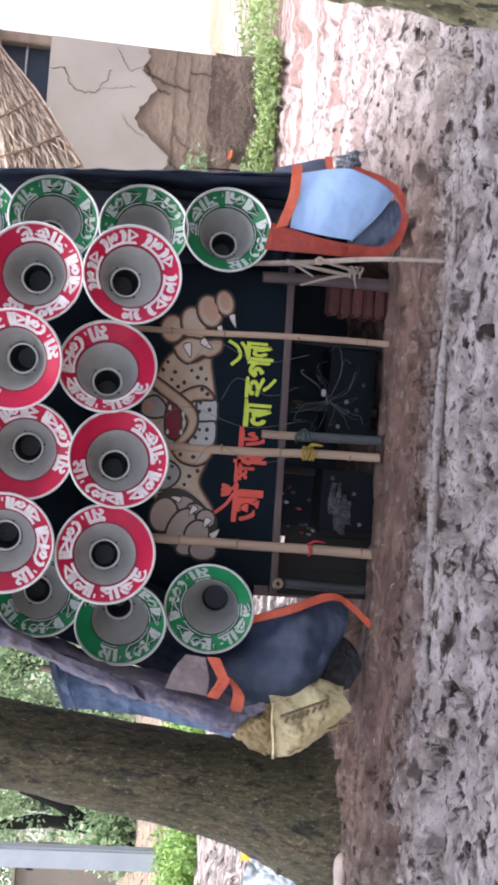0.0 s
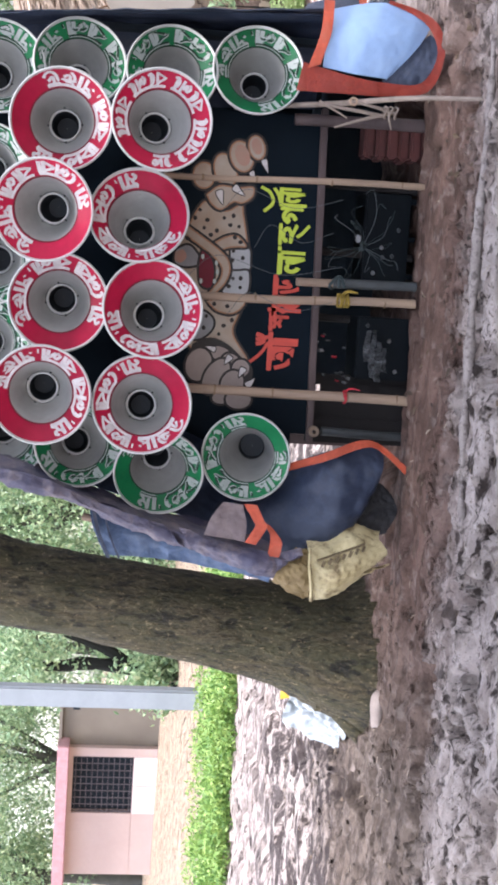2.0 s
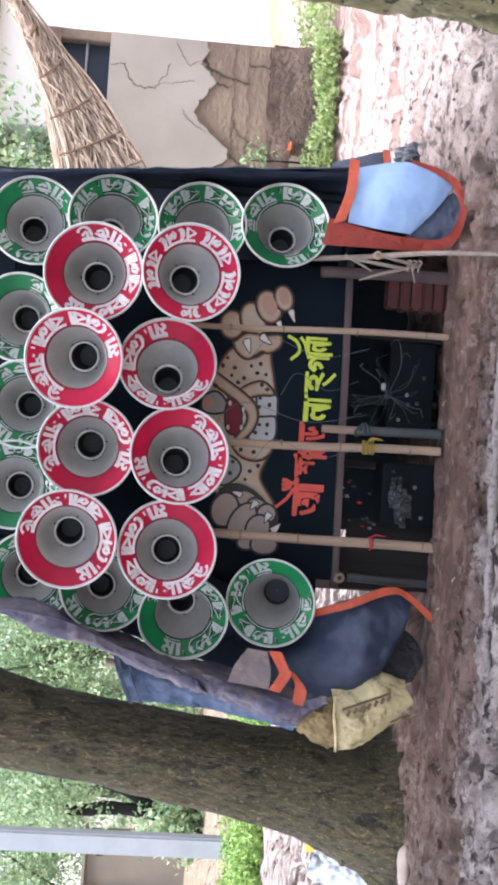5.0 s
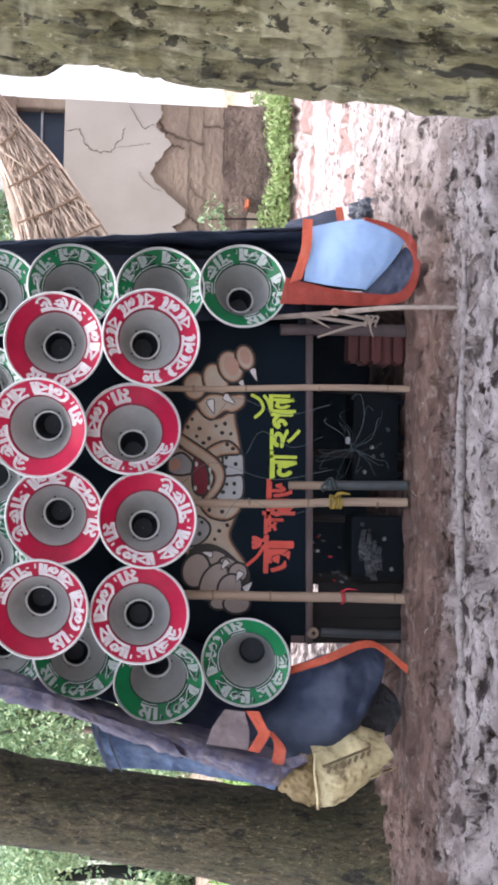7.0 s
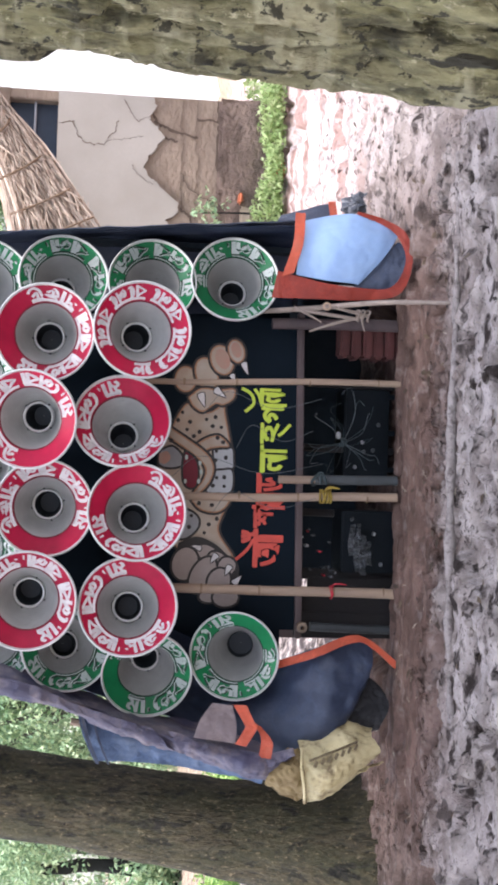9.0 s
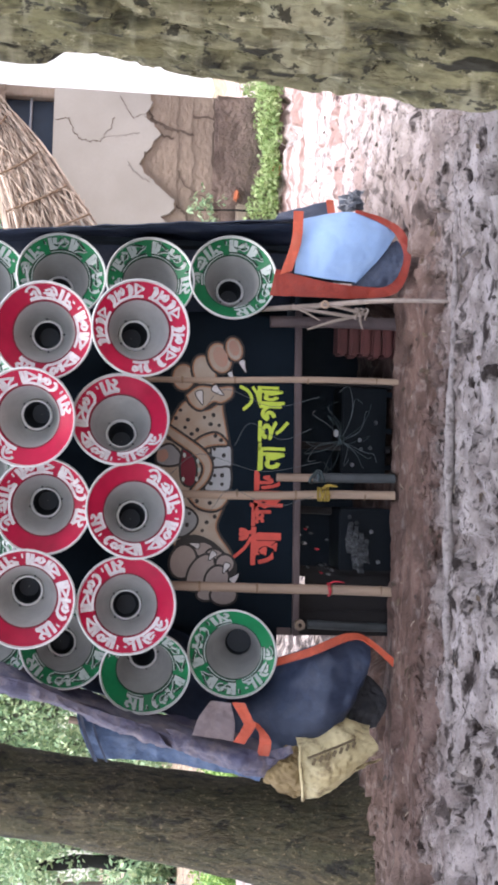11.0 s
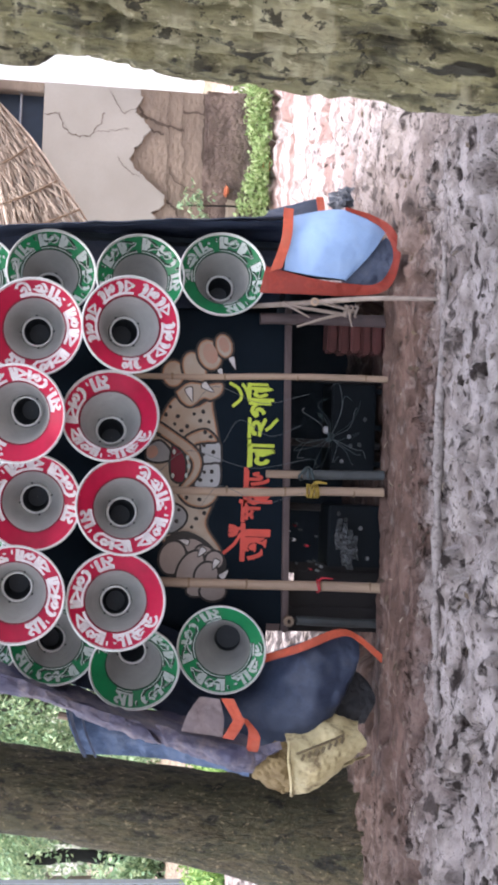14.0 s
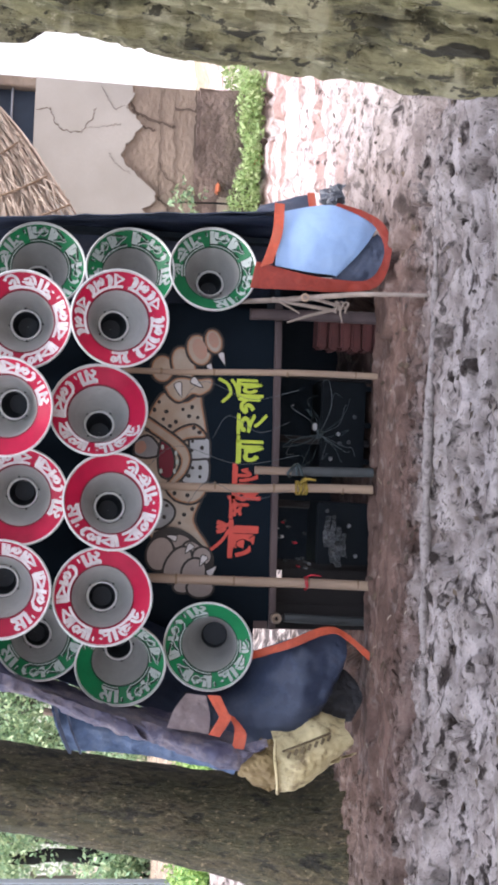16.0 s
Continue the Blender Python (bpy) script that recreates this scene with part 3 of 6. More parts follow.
def clods():
    """Loose crumbs and lumps of mud, far too many to count."""
    rng = np.random.RandomState(17)
    b = bmesh.new()
    bmesh.ops.create_icosphere(b, subdivisions=1, radius=1)
    base = np.array([v.co[:] for v in b.verts])
    tris = np.array([[v.index for v in f.verts] for f in b.faces])
    b.free()
    n = 2600
    x, y = rng.uniform(-3.6, 2.9, n), rng.uniform(4.2, 9.0, n)
    strip = rng.rand(n) < 0.4
    y[strip] = rng.normal(5.48, 0.12, strip.sum())
    keep = ~((x > -1.4) & (x < 1.4) & (y > 5.75) & (y < 7.9))
    x, y = x[keep], y[keep]
    z = heights(x, y)
    s = 0.006 + 0.022 * rng.rand(len(x)) ** 2.5
    co = base[None] * (1 + 0.35 * rng.uniform(-1, 1, (len(x), len(base), 1))) * s[:, None, None] * np.array([1.2, 1.0, 0.75])
    co += np.stack([x, y, z + 0.2 * s], 1)[:, None]
    faces = (tris[None] + (np.arange(len(x)) * len(base))[:, None, None]).reshape(-1, 3)
    me = bpy.data.meshes.new("mud_clods")
    me.from_pydata(co.reshape(-1, 3).tolist(), [], faces.tolist())
    me.materials.append(M["mud"])
    tagged(new("mud_clods", me), "loose crumbs and lumps of trodden mud", "mud", kind="stuff")


clods()


# ---- loudspeaker rack with its painted board ----
BOARD_Y = 6.62
rack = thing("loudspeaker_rack", "black wooden loudspeaker rack with a painted signboard on muddy ground", "rack", (0.1, 6.7, 0))
HOME = Matrix.Translation((-0.1, -6.7, 0))


def rack_part(name, bm, mat, label="", parent=None, smooth=True):
    bm.transform(HOME)
    return part(name, bm, mat, parent or rack, label, smooth)


M["fur"] = plain("cream sign paint", (0.40, 0.335, 0.27), (0.31, 0.195, 0.125), 0.6, 7, 90, 0.1)
M["paw"] = plain("greyish pink sign paint", (0.31, 0.25, 0.225), (0.22, 0.17, 0.15), 0.6, 8, 90, 0.1)
M["pink_fur"] = plain("pink sign paint", (0.42, 0.21, 0.15), (0.35, 0.24, 0.18), 0.6, 16, 90, 0.1)
M["grey_fur"] = plain("grey sign paint", (0.27, 0.27, 0.28), (0.19, 0.185, 0.185), 0.6, 9, 90, 0.1)
M["scarf"] = plain("pale grey sign paint", (0.40, 0.40, 0.405), (0.30, 0.30, 0.30), 0.6, 9, 90, 0.1)
M["tan_fur"] = plain("tan shading paint", (0.34, 0.165, 0.085), (0.25, 0.12, 0.06), 0.6, 14, 90, 0.1)
M["line"] = plain("dark brown outline paint", (0.014, 0.009, 0.007), rough=0.6)
M["red_letter"] = plain("orange red sign paint", (0.60, 0.065, 0.04), (0.46, 0.05, 0.03), 0.55, 20, 100, 0.1)
M["green_letter"] = plain("lime sign paint", (0.52, 0.62, 0.05), (0.40, 0.48, 0.04), 0.55, 20, 100, 0.1)

board = rack_part("signboard", box((-0.74, BOARD_Y, 0.47), (0.94, BOARD_Y + 0.03, 1.5), bevel=0.004), "board", "black painted signboard with a spotted figure and letters")
rack_part("backing_board", box((-0.92, 7.0, 0.5), (1.30, 7.03, 2.75), bevel=0.004), "board")
rack_part("rail", box((-0.78, 6.57, 0.0), (0.98, 6.612, 0.036), bevel=0.006, m=Matrix.Translation((0, 0, 0.455)) @ Matrix.Rotation(radians(-1.2), 4, "Y")), "rail", "dull brown wooden rail")
for px in (-0.60, 1.24):
    rack_part("post", box((px - 0.03, 6.90, -0.15), (px + 0.03, 6.96, 2.75), bevel=0.008), "board")
for px in (-0.9, 1.2):
    rack_part("post", box((px - 0.03, 7.75, -0.15), (px + 0.03, 7.81, 2.7), bevel=0.008), "rail")
# Near-black boards added to shut out light and keep the inside dark.
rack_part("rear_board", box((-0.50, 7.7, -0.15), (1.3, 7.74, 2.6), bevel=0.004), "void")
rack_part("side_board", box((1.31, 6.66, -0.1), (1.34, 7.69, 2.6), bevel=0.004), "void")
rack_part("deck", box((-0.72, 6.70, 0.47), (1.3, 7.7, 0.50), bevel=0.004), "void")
for z in (1.52, 2.3):
    rack_part("cross_bar", box((-0.90, 6.94, z), (1.3, 6.985, z + 0.05), bevel=0.006), "board")


def paint_figure():
    """Flat sign painting: two clawed paws, a spotted coat and a collar, as plain shapes. Board units: u down, v to the left."""
    layer = [0]

    def put(u, v):
        return 0.8815 + 0.00006 * u - 0.001353 * v, 1.2885 - 0.001358 * u - 0.000057 * v

    def shape(name, pts, mat, edge="line", w=9):
        """A painted patch with a brushed outline, and a warm rim on the pale fur."""
        y = BOARD_Y - 0.0012 - 0.00035 * layer[0]
        ring = [(q.x, q.y) for q in spline([(u, v, 0) for u, v in pts + pts[:1]], 4)[:-1]]
        n = len(ring)
        turn = 1 if sum(ring[k - 1][0] * ring[k][1] - ring[k][0] * ring[k - 1][1] for k in range(n)) > 0 else -1

        def grown(by):
            out = []
            for k, (u, v) in enumerate(ring):
                du, dv = ring[(k + 1) % n][0] - ring[k - 1][0], ring[(k + 1) % n][1] - ring[k - 1][1]
                d = math.hypot(du, dv) or 1
                out.append(put(u + turn * dv / d * by, v - turn * du / d * by))
            return out
        coats = ([("painted_outline", w, edge)] if edge else []) + ([("painted_shading", 0, "tan_fur"), (name, -6, mat)] if mat == "fur" and edge else [(name, 0, mat)])
        for label, by, paint in coats:
            rack_part(label, plate(grown(by), y, 0.0003), paint, parent=board, smooth=False)
            y -= 0.00035
            layer[0] += 1

    def oval(name, at, a, b, mat, tilt=0, edge="line"):
        t = radians(tilt)
        u, v = at
        shape(name, [(u + a * math.cos(k) * math.cos(t) - b * math.sin(k) * math.sin(t), v + a * math.cos(k) * math.sin(t) + b * math.sin(k) * math.cos(t)) for k in (j * math.pi / 5 for j in range(10))], mat, edge)

    shape("painted_coat", [(71, 406), (101, 349), (140, 313), (213, 351), (274, 320), (283, 359), (293, 415), (303, 482), (306, 550), (302, 640), (294, 696), (273, 752), (252, 807), (264, 852), (313, 931), (302, 998), (236, 941), (159, 894), (92, 892), (49, 813), (27, 656), (19, 544), (28, 455)], "fur", "line")
    shape("painted_scarf", [(235, 495), (271, 491), (307, 498), (311, 537), (308, 573), (269, 574), (241, 571)], "scarf", "line")
    shape("painted_scarf", [(238, 584), (270, 583), (306, 586), (302, 663), (252, 670), (207, 664), (233, 625)], "scarf", "line")
    shape("painted_arch", [(173, 471), (213, 450), (254, 443), (285, 465), (296, 489), (263, 491), (226, 495), (195, 503)], "fur", "line")
    shape("painted_arch", [(142, 699), (218, 683), (294, 696), (280, 731), (239, 751), (181, 738)], "fur", "line")
    shape("painted_collar", [(62, 407), (121, 448), (190, 498), (225, 535), (236, 576), (224, 620), (192, 660), (138, 695), (161, 655), (193, 615), (200, 575), (176, 539), (119, 493), (57, 446)], "fur", "line")
    shape("painted_patch", [(39, 757), (84, 736), (139, 743), (172, 776), (162, 816), (115, 848), (64, 835)], "grey_fur", "line")
    shape("painted_patch", [(25, 504), (70, 487), (105, 519), (113, 555), (64, 568), (20, 553)], "grey_fur", "line")
    shape("painted_patch", [(20, 513), (51, 504), (64, 532), (42, 554), (19, 544)], "pink_fur", "")
    shape("painted_mouth", [(123, 506), (158, 534), (171, 587), (159, 646), (121, 636), (113, 569)], "red_edge", "line")
    for at in [(127, 529), (121, 624), (180, 552), (184, 588), (174, 624)]:
        oval("painted_tooth", at, 6, 10, "letter_dull", edge="")
    for at, a, b, tilt, mat in (((126, 219), 44, 52, 0, 'fur'), ((209, 197), 46, 66, -18, 'fur'), ((270, 144), 46, 62, -20, 'fur'), ((328, 109), 34, 48, -15, 'fur'), ((273, 140), 28, 42, -20, 'pink_fur'), ((328, 104), 20, 32, -15, 'pink_fur')):
        oval("painted_toe", at, a, b, mat, tilt, "" if mat == "pink_fur" else "line")
    shape("painted_paw", [(135, 291), (186, 255), (257, 261), (318, 258), (316, 298), (274, 324), (243, 319), (193, 350), (153, 327)], "fur", "line")
    shape("painted_paw", [(99, 872), (161, 852), (228, 878), (281, 926), (321, 964), (307, 1021), (234, 1041), (172, 1028), (112, 993), (91, 925)], "line", "line")
    for at, a, b, tilt in (((203, 907), 42, 28, 25), ((248, 937), 40, 28, 35), ((283, 962), 34, 34, 30), ((117, 949), 50, 64, 15), ((186, 995), 44, 76, 30), ((250, 1024), 44, 54, 20), ((207, 1080), 34, 22, 0), ((276, 1085), 50, 36, 0)):
        oval("painted_toe", at, a, b, "paw", tilt)
    for tip, base, half in (((200, 330), (185, 278), 13), ((284, 293), (244, 261), 12), ((324, 231), (308, 203), 9), ((373, 204), (356, 157), 10), ((143, 878), (179, 890), 9), ((218, 947), (241, 916), 11), ((275, 998), (294, 962), 11), ((338, 1000), (308, 1030), 12)):
        du, dv = tip[0] - base[0], tip[1] - base[1]
        n = math.hypot(du, dv)
        pu, pv = -dv / n * half, du / n * half
        shape("painted_claw", [tip, (base[0] + du * 0.5 + pu * 0.75, base[1] + dv * 0.5 + pv * 0.75), (base[0] + pu, base[1] + pv), (base[0] - pu, base[1] - pv), (base[0] + du * 0.5 - pu * 0.55, base[1] + dv * 0.5 - pv * 0.55)], "letter", "line", 4)
    for k, at in enumerate([(112, 351), (94, 382), (141, 389), (129, 419), (178, 429), (155, 446), (206, 380), (242, 371), (230, 407), (264, 412), (249, 453), (271, 471), (244, 506), (281, 532), (239, 542), (244, 611), (274, 610), (228, 642), (273, 646), (173, 711), (224, 719), (143, 759), (133, 804), (211, 795), (193, 828), (243, 773), (66, 462)]):
        oval("painted_spot", at, 7 + k % 3, 7 + (k * 5) % 3, "line", edge="")


paint_figure()


def glyph(text, x0, x1, z0, z1, y):
    """One letter of the built-in font, brushed on boldly, in the given box of the board."""
    cu = bpy.data.curves.new("lettering", "FONT")
    cu.body, cu.size, cu.resolution_u = text, 1.0, 3
    ob = new("tmp", cu)
    dg = bpy.context.evaluated_depsgraph_get()
    me = bpy.data.meshes.new_from_object(ob.evaluated_get(dg))
    one = bmesh.new()
    one.from_mesh(me)
    bpy.data.objects.remove(ob)
    bpy.data.meshes.remove(me)
    bpy.data.curves.remove(cu)
    xs, ys = [v.co.x for v in one.verts], [v.co.y for v in one.verts]
    a, b, c, d = min(xs), max(xs), min(ys), max(ys)
    for v in one.verts:
        v.co = Vector((x0 + (v.co.x - a) / (b - a) * (x1 - x0), y, z0 + (v.co.y - c) / (d - c) * (z1 - z0)))
    flat = bpy.data.meshes.new("tmp")
    one.to_mesh(flat)
    one.free()
    bm = bmesh.new()
    for k in range(8):
        n = len(bm.verts)
        bm.from_mesh(flat)
        bm.verts.ensure_lookup_table()
        off = Vector((0.0045 * math.cos(k * 0.785), -0.0002 * k, 0.0045 * math.sin(k * 0.785)))
        for v in bm.verts[n:]:
            v.co += off
    bpy.data.meshes.remove(flat)
    return bm


def write(chars, mat, bars, tails):
    """Letters and bars in boxes of board units (v0, v1 to the left, u0, u1 down), and brushed tails."""
    def side(v):
        return 0.8815 - 0.001353 * v

    def up(u):
        return 1.26 - 0.001358 * u
    for ch, v0, v1, u0, u1 in chars:
        bm = glyph(ch, side(v1), side(v0), up(u1), up(u0), BOARD_Y - 0.003)
        rack_part("letter", bm, mat, parent=board, smooth=False)
    for v0, v1, u0, u1 in bars:
        rack_part("letter_bar", box((side(v1), BOARD_Y - 0.004, up(u1)), (side(v0), BOARD_Y - 0.001, up(u0))), mat, parent=board, smooth=False)
    for tail in tails:
        bm = bmesh.new()
        rows = []
        line = spline([(side(v), BOARD_Y - 0.0045, up(u)) for v, u in tail], 5)
        for k, p in enumerate(line):
            d = line[min(k + 1, len(line) - 1)] - line[max(k - 1, 0)]
            n = Vector((d.z, 0, -d.x)).normalized() * 0.0085
            rows.append((bm.verts.new(p + n), bm.verts.new(p - n)))
        for (a, b), (c, d) in zip(rows, rows[1:]):
            bm.faces.new((a, b, d, c))
        rack_part("letter_tail", bm, mat, parent=board, smooth=False)


write((('আ', 802, 949, 395, 521), ('ঁ', 807, 853, 358, 393), ('শ', 727, 783, 416, 478), ('প', 671, 723, 418, 526), ('ড', 589, 649, 415, 523)), "red_letter",
      ((704, 719, 395, 527), (654, 666, 413, 521), (575, 735, 410, 426), (720, 796, 403, 418)),
      ([(841, 405), (883, 380), (917, 343), (929, 325)],))
write((('ল', 493, 569, 426, 530), ('হ', 378, 456, 422, 492), ('গ', 300, 373, 423, 507), ('ল', 249, 295, 414, 515)), "green_letter",
      ((480, 493, 420, 529), (237, 248, 412, 496), (297, 309, 418, 521), (463, 575, 421, 434), (379, 457, 420, 431)),
      ([(425, 490), (411, 509), (378, 538)], [(240, 339), (261, 376), (299, 388), (334, 355)], [(241, 390), (267, 409), (309, 422)]))


# ---- horn loudspeakers ----
def flat_glyph(text):
    """Corners and faces of one letter of the built-in font, scaled to a unit box, and its natural width."""
    cu = bpy.data.curves.new("lettering", "FONT")
    cu.body, cu.size, cu.resolution_u = text, 1.0, 2
    ob = new("tmp", cu)
    dg = bpy.context.evaluated_depsgraph_get()
    me = bpy.data.meshes.new_from_object(ob.evaluated_get(dg))
    co = [tuple(v.co[:2]) for v in me.vertices]
    faces = [tuple(f.vertices) for f in me.polygons]
    bpy.data.objects.remove(ob)
    bpy.data.meshes.remove(me)
    bpy.data.curves.remove(cu)
    a, b = min(c[0] for c in co), max(c[0] for c in co)
    c, d = min(c[1] for c in co), max(c[1] for c in co)
    return [((x - a) / (b - a), (y - c) / (d - c)) for x, y in co], faces


LETTERS = {ch: flat_glyph(ch) for ch in ("ম", "স", "উ", "ড")}


def sign_ring(R, big, dense=False, lift=0.0025, shift=0.0):
    """White lettering bent round the painted band, tops inward: two short words, and the trade name as plain strokes between."""
    bm = bmesh.new()
    top, low = (0.68, 0.92) if big else (0.69, 0.912)
    w = 0.0215 if big else 0.0195
    spread = 1.13 if big else 1.0
    top, low = top + shift, low + shift

    def surface(a, r, up=0.0):
        a = a * spread + shift * 0.9
        r *= R
        y = 0.012 + (0.95 * R - r) / (0.33 * R) * 0.055
        return Vector((r * math.cos(a), y - lift - up, r * math.sin(a)))

    def stroke(pts, k=1.0):
        pts = [(q.x, q.y) for q in spline([(a, r, 0) for a, r in pts], 3)]
        n = len(pts)
        rows = []
        for i, (a, r) in enumerate(pts):
            p = surface(a, r)
            q = surface(*pts[min(i + 1, n - 1)]) - surface(*pts[max(i - 1, 0)])
            side = Vector((q.z, 0, -q.x)).normalized() * w * k / 2
            rows.append((bm.verts.new(p + side), bm.verts.new(p - side)))
        for (a, b), (c, d) in zip(rows, rows[1:]):
            bm.faces.new((a, b, d, c))

    def at(a, wide, rows, k=1.0):
        """Strokes given in a unit box: u along the word, v from the head line outward."""
        for pts in rows:
            stroke([(a + wide * u, top + (low - top) * v) for u, v in pts], k)

    def letter(ch, a, wide):
        co, faces = LETTERS[ch]
        for dx, dr in ((0, 0), (0.022, 0.0), (-0.022, 0.0), (0.0, 0.010), (0.0, -0.010)):
            vs = [bm.verts.new(surface(a + wide * u + dx, low - (low - top) * v + dr, 0.0002)) for u, v in co]
            for f in faces:
                bm.faces.new([vs[i] for i in f])

    def head(a, b):
        n = max(3, int((b - a) / 0.1))
        stroke([(a + (b - a) * i / n, top) for i in range(n + 1)])
    stem = [(0.5, 0.0), (0.5, 0.5), (0.5, 1.0)]
    wedge = [[(0.9, 0.0), (0.9, 0.5), (0.9, 1.0)], [(0.9, 0.15), (0.45, 0.42), (0.12, 0.58), (0.5, 0.78), (0.9, 0.98)]]
    hook = [[(0.75, 0.05), (0.35, 0.25), (0.25, 0.62), (0.45, 0.95), (0.8, 0.85)]]
    loops = [[(0.9, 0.0), (0.9, 0.5), (0.9, 0.95)], [(0.9, 0.45), (0.7, 0.35), (0.6, 0.65), (0.45, 0.8), (0.4, 0.4), (0.2, 0.4), (0.1, 0.7), (0.3, 0.95)]]

    def dot(a):
        stroke([(a - 0.02, low - 0.03), (a + 0.02, low - 0.03)], 1.9)
    if dense:
        a = 0.0
        for word in (2, 5, 4, 4, 4):
            start = a
            for i in range(word):
                at(a, 0.25, (wedge, hook + [stem], loops, [stem] + hook)[(i * 3 + word) % 4], 0.72)
                a += 0.26
            head(start, a - 0.03)
            a += 0.12
        return bm
    a = 0.0
    letter("ম", a, 0.34)
    at(a + 0.34, 0.16, [stem])
    head(a - 0.02, a + 0.46)
    dot(a + 0.55)
    a = 0.68
    at(a, 0.20, hook)
    at(a + 0.20, 0.34, loops)
    at(a + 0.54, 0.34, wedge)
    at(a + 0.88, 0.14, [stem])
    head(a + 0.12, a + 0.99)
    a = 1.82
    at(a, 0.34, wedge)
    at(a + 0.34, 0.14, [stem])
    at(a + 0.50, 0.36, loops)
    at(a + 0.86, 0.14, [stem])
    head(a, a + 0.98)
    dot(a + 1.06)
    a = 3.02
    letter("স", a, 0.32)
    at(a + 0.32, 0.16, [stem])
    letter("উ", a + 0.50, 0.36)
    letter("ড", a + 0.92, 0.32)
    at(a + 0.95, 0.34, [[(0.2, 0.9), (0.5, 1.06), (0.85, 0.95), (0.98, 0.7)]])
    head(a - 0.02, a + 1.26)
    return bm


def horn(colour, label, R, dense=False, bare=False):
    e = thing("horn_loudspeaker", label, "loudspeaker", group="horn loudspeakers on the rack")
    part("bell", lathe([(0.985 * R, 0.004), (0.97 * R, 0.03), (0.80 * R, 0.10), (0.62 * R, 0.19), (0.45 * R, 0.29), (0.36 * R, 0.36)], 40), "grey", e)
    part("rim", lathe([(0.945 * R, 0.016), (0.95 * R, 0.002), (0.97 * R, -0.006), (0.99 * R, -0.004), (1.0 * R, 0.004), (0.99 * R, 0.014), (0.972 * R, 0.018)], 48), "rim", e, "white enamelled rim")
    part("painted_band", lathe([(0.955 * R, 0.010), (0.93 * R, 0.0145), (0.78 * R, 0.040), (0.62 * R, 0.067)], 48), colour, e, colour + " painted band")
    part("band_edge", lathe([(0.642 * R, 0.0622), (0.63 * R, 0.0630), (0.612 * R, 0.0685)], 48), "green_edge" if colour == "green" else "red_edge", e, "dark brushed edge of the band")
    if bare:
        part("inner_horn", lathe([(0.622 * R, 0.066), (0.585 * R, 0.085), (0.52 * R, 0.14), (0.44 * R, 0.20), (0.36 * R, 0.26), (0.30 * R, 0.30)], 40), "grey", e)
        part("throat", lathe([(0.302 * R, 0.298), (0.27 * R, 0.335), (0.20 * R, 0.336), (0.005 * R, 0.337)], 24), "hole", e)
    else:
        part("inner_horn", lathe([(0.622 * R, 0.066), (0.60 * R, 0.075), (0.54 * R, 0.115), (0.46 * R, 0.165), (0.38 * R, 0.21), (0.33 * R, 0.235), (0.30 * R, 0.262)], 40), "grey", e)
        part("throat_ring", lathe([(0.325 * R, 0.236), (0.32 * R, 0.222), (0.30 * R, 0.216), (0.275 * R, 0.220), (0.268 * R, 0.24), (0.265 * R, 0.29)], 32), "rim", e, "pale throat ring")
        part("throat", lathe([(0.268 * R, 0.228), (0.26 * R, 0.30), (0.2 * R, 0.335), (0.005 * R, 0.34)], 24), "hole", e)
        for k in range(4):
            a = math.pi / 4 + k * math.pi / 2
            part("bolt", box((-0.006, -0.004, -0.004), (0.006, 0.006, 0.004), bevel=0.001, m=Matrix.Translation((0.335 * R * math.cos(a), 0.224, 0.335 * R * math.sin(a))) @ Matrix.Rotation(-a, 4, "Y")), "pipe", e)
    tagged(part("sign_writing", sign_ring(R, colour == "green", dense), "letter_dull" if colour == "green" else "letter", e, smooth=False), kind="stuff")
    if colour == "green":
        tagged(part("letter_shadow", sign_ring(R, True, dense, 0.0012, 0.018), "green_edge", e, "dark painted shadow of the letters", smooth=False), kind="stuff")
    part("driver", lathe([(0.01, 0.355), (0.36 * R, 0.356), (0.40 * R, 0.37), (0.40 * R, 0.46), (0.34 * R, 0.48), (0.01, 0.482)], 24), "grey", e)
    return e


HORNS = [
    # colour, mouth centre, tilt of the axis in x and z, turn of the blank in the writing
    ("red_small", (0.780, 6.00, 1.355), (0.07, -0.12), 120),
    ("red", (0.337, 6.08, 1.439), (0.33, 0.04), -45),
    ("red", (-0.106, 6.00, 1.351), (0.17, -0.05), 45),
    ("red", (-0.567, 6.00, 1.379), (0.10, 0.01), -45),
    ("red", (0.744, 6.00, 1.825), (0.00, 0.05), 90),
    ("red", (0.320, 5.95, 1.889), (-0.10, 0.18), 225),
    ("red", (-0.106, 6.08, 1.804), (-0.06, 0.04), 190),
    ("red", (-0.545, 5.95, 1.863), (-0.09, 0.00), 150),
    ("green", (1.113, 6.40, 0.875), (0.22, 0.02), 135),
    ("green", (1.080, 6.40, 1.306), (0.20, 0.0), 200),
    ("green", (1.080, 6.40, 1.764), (0.22, -0.08), 150),
    ("green", (1.030, 6.40, 2.160), (0.09, -0.10), 60),
    ("green_bare", (-0.841, 6.30, 0.827), (-0.08, 0.21), -45),
    ("green", (-0.945, 6.30, 1.267), (-0.28, -0.03), 100),
    ("green", (-0.810, 6.35, 1.676), (0.10, -0.10), 60),
    ("green", (-0.788, 6.40, 2.060), (0.05, -0.10), 100),
    ("green", (0.533, 6.45, 2.207), (-0.05, 0.05), 20),
    ("green", (0.089, 6.45, 2.161), (0.0, 0.06), 80),
    ("green", (-0.329, 6.45, 2.185), (0.06, 0.06), 150),
]
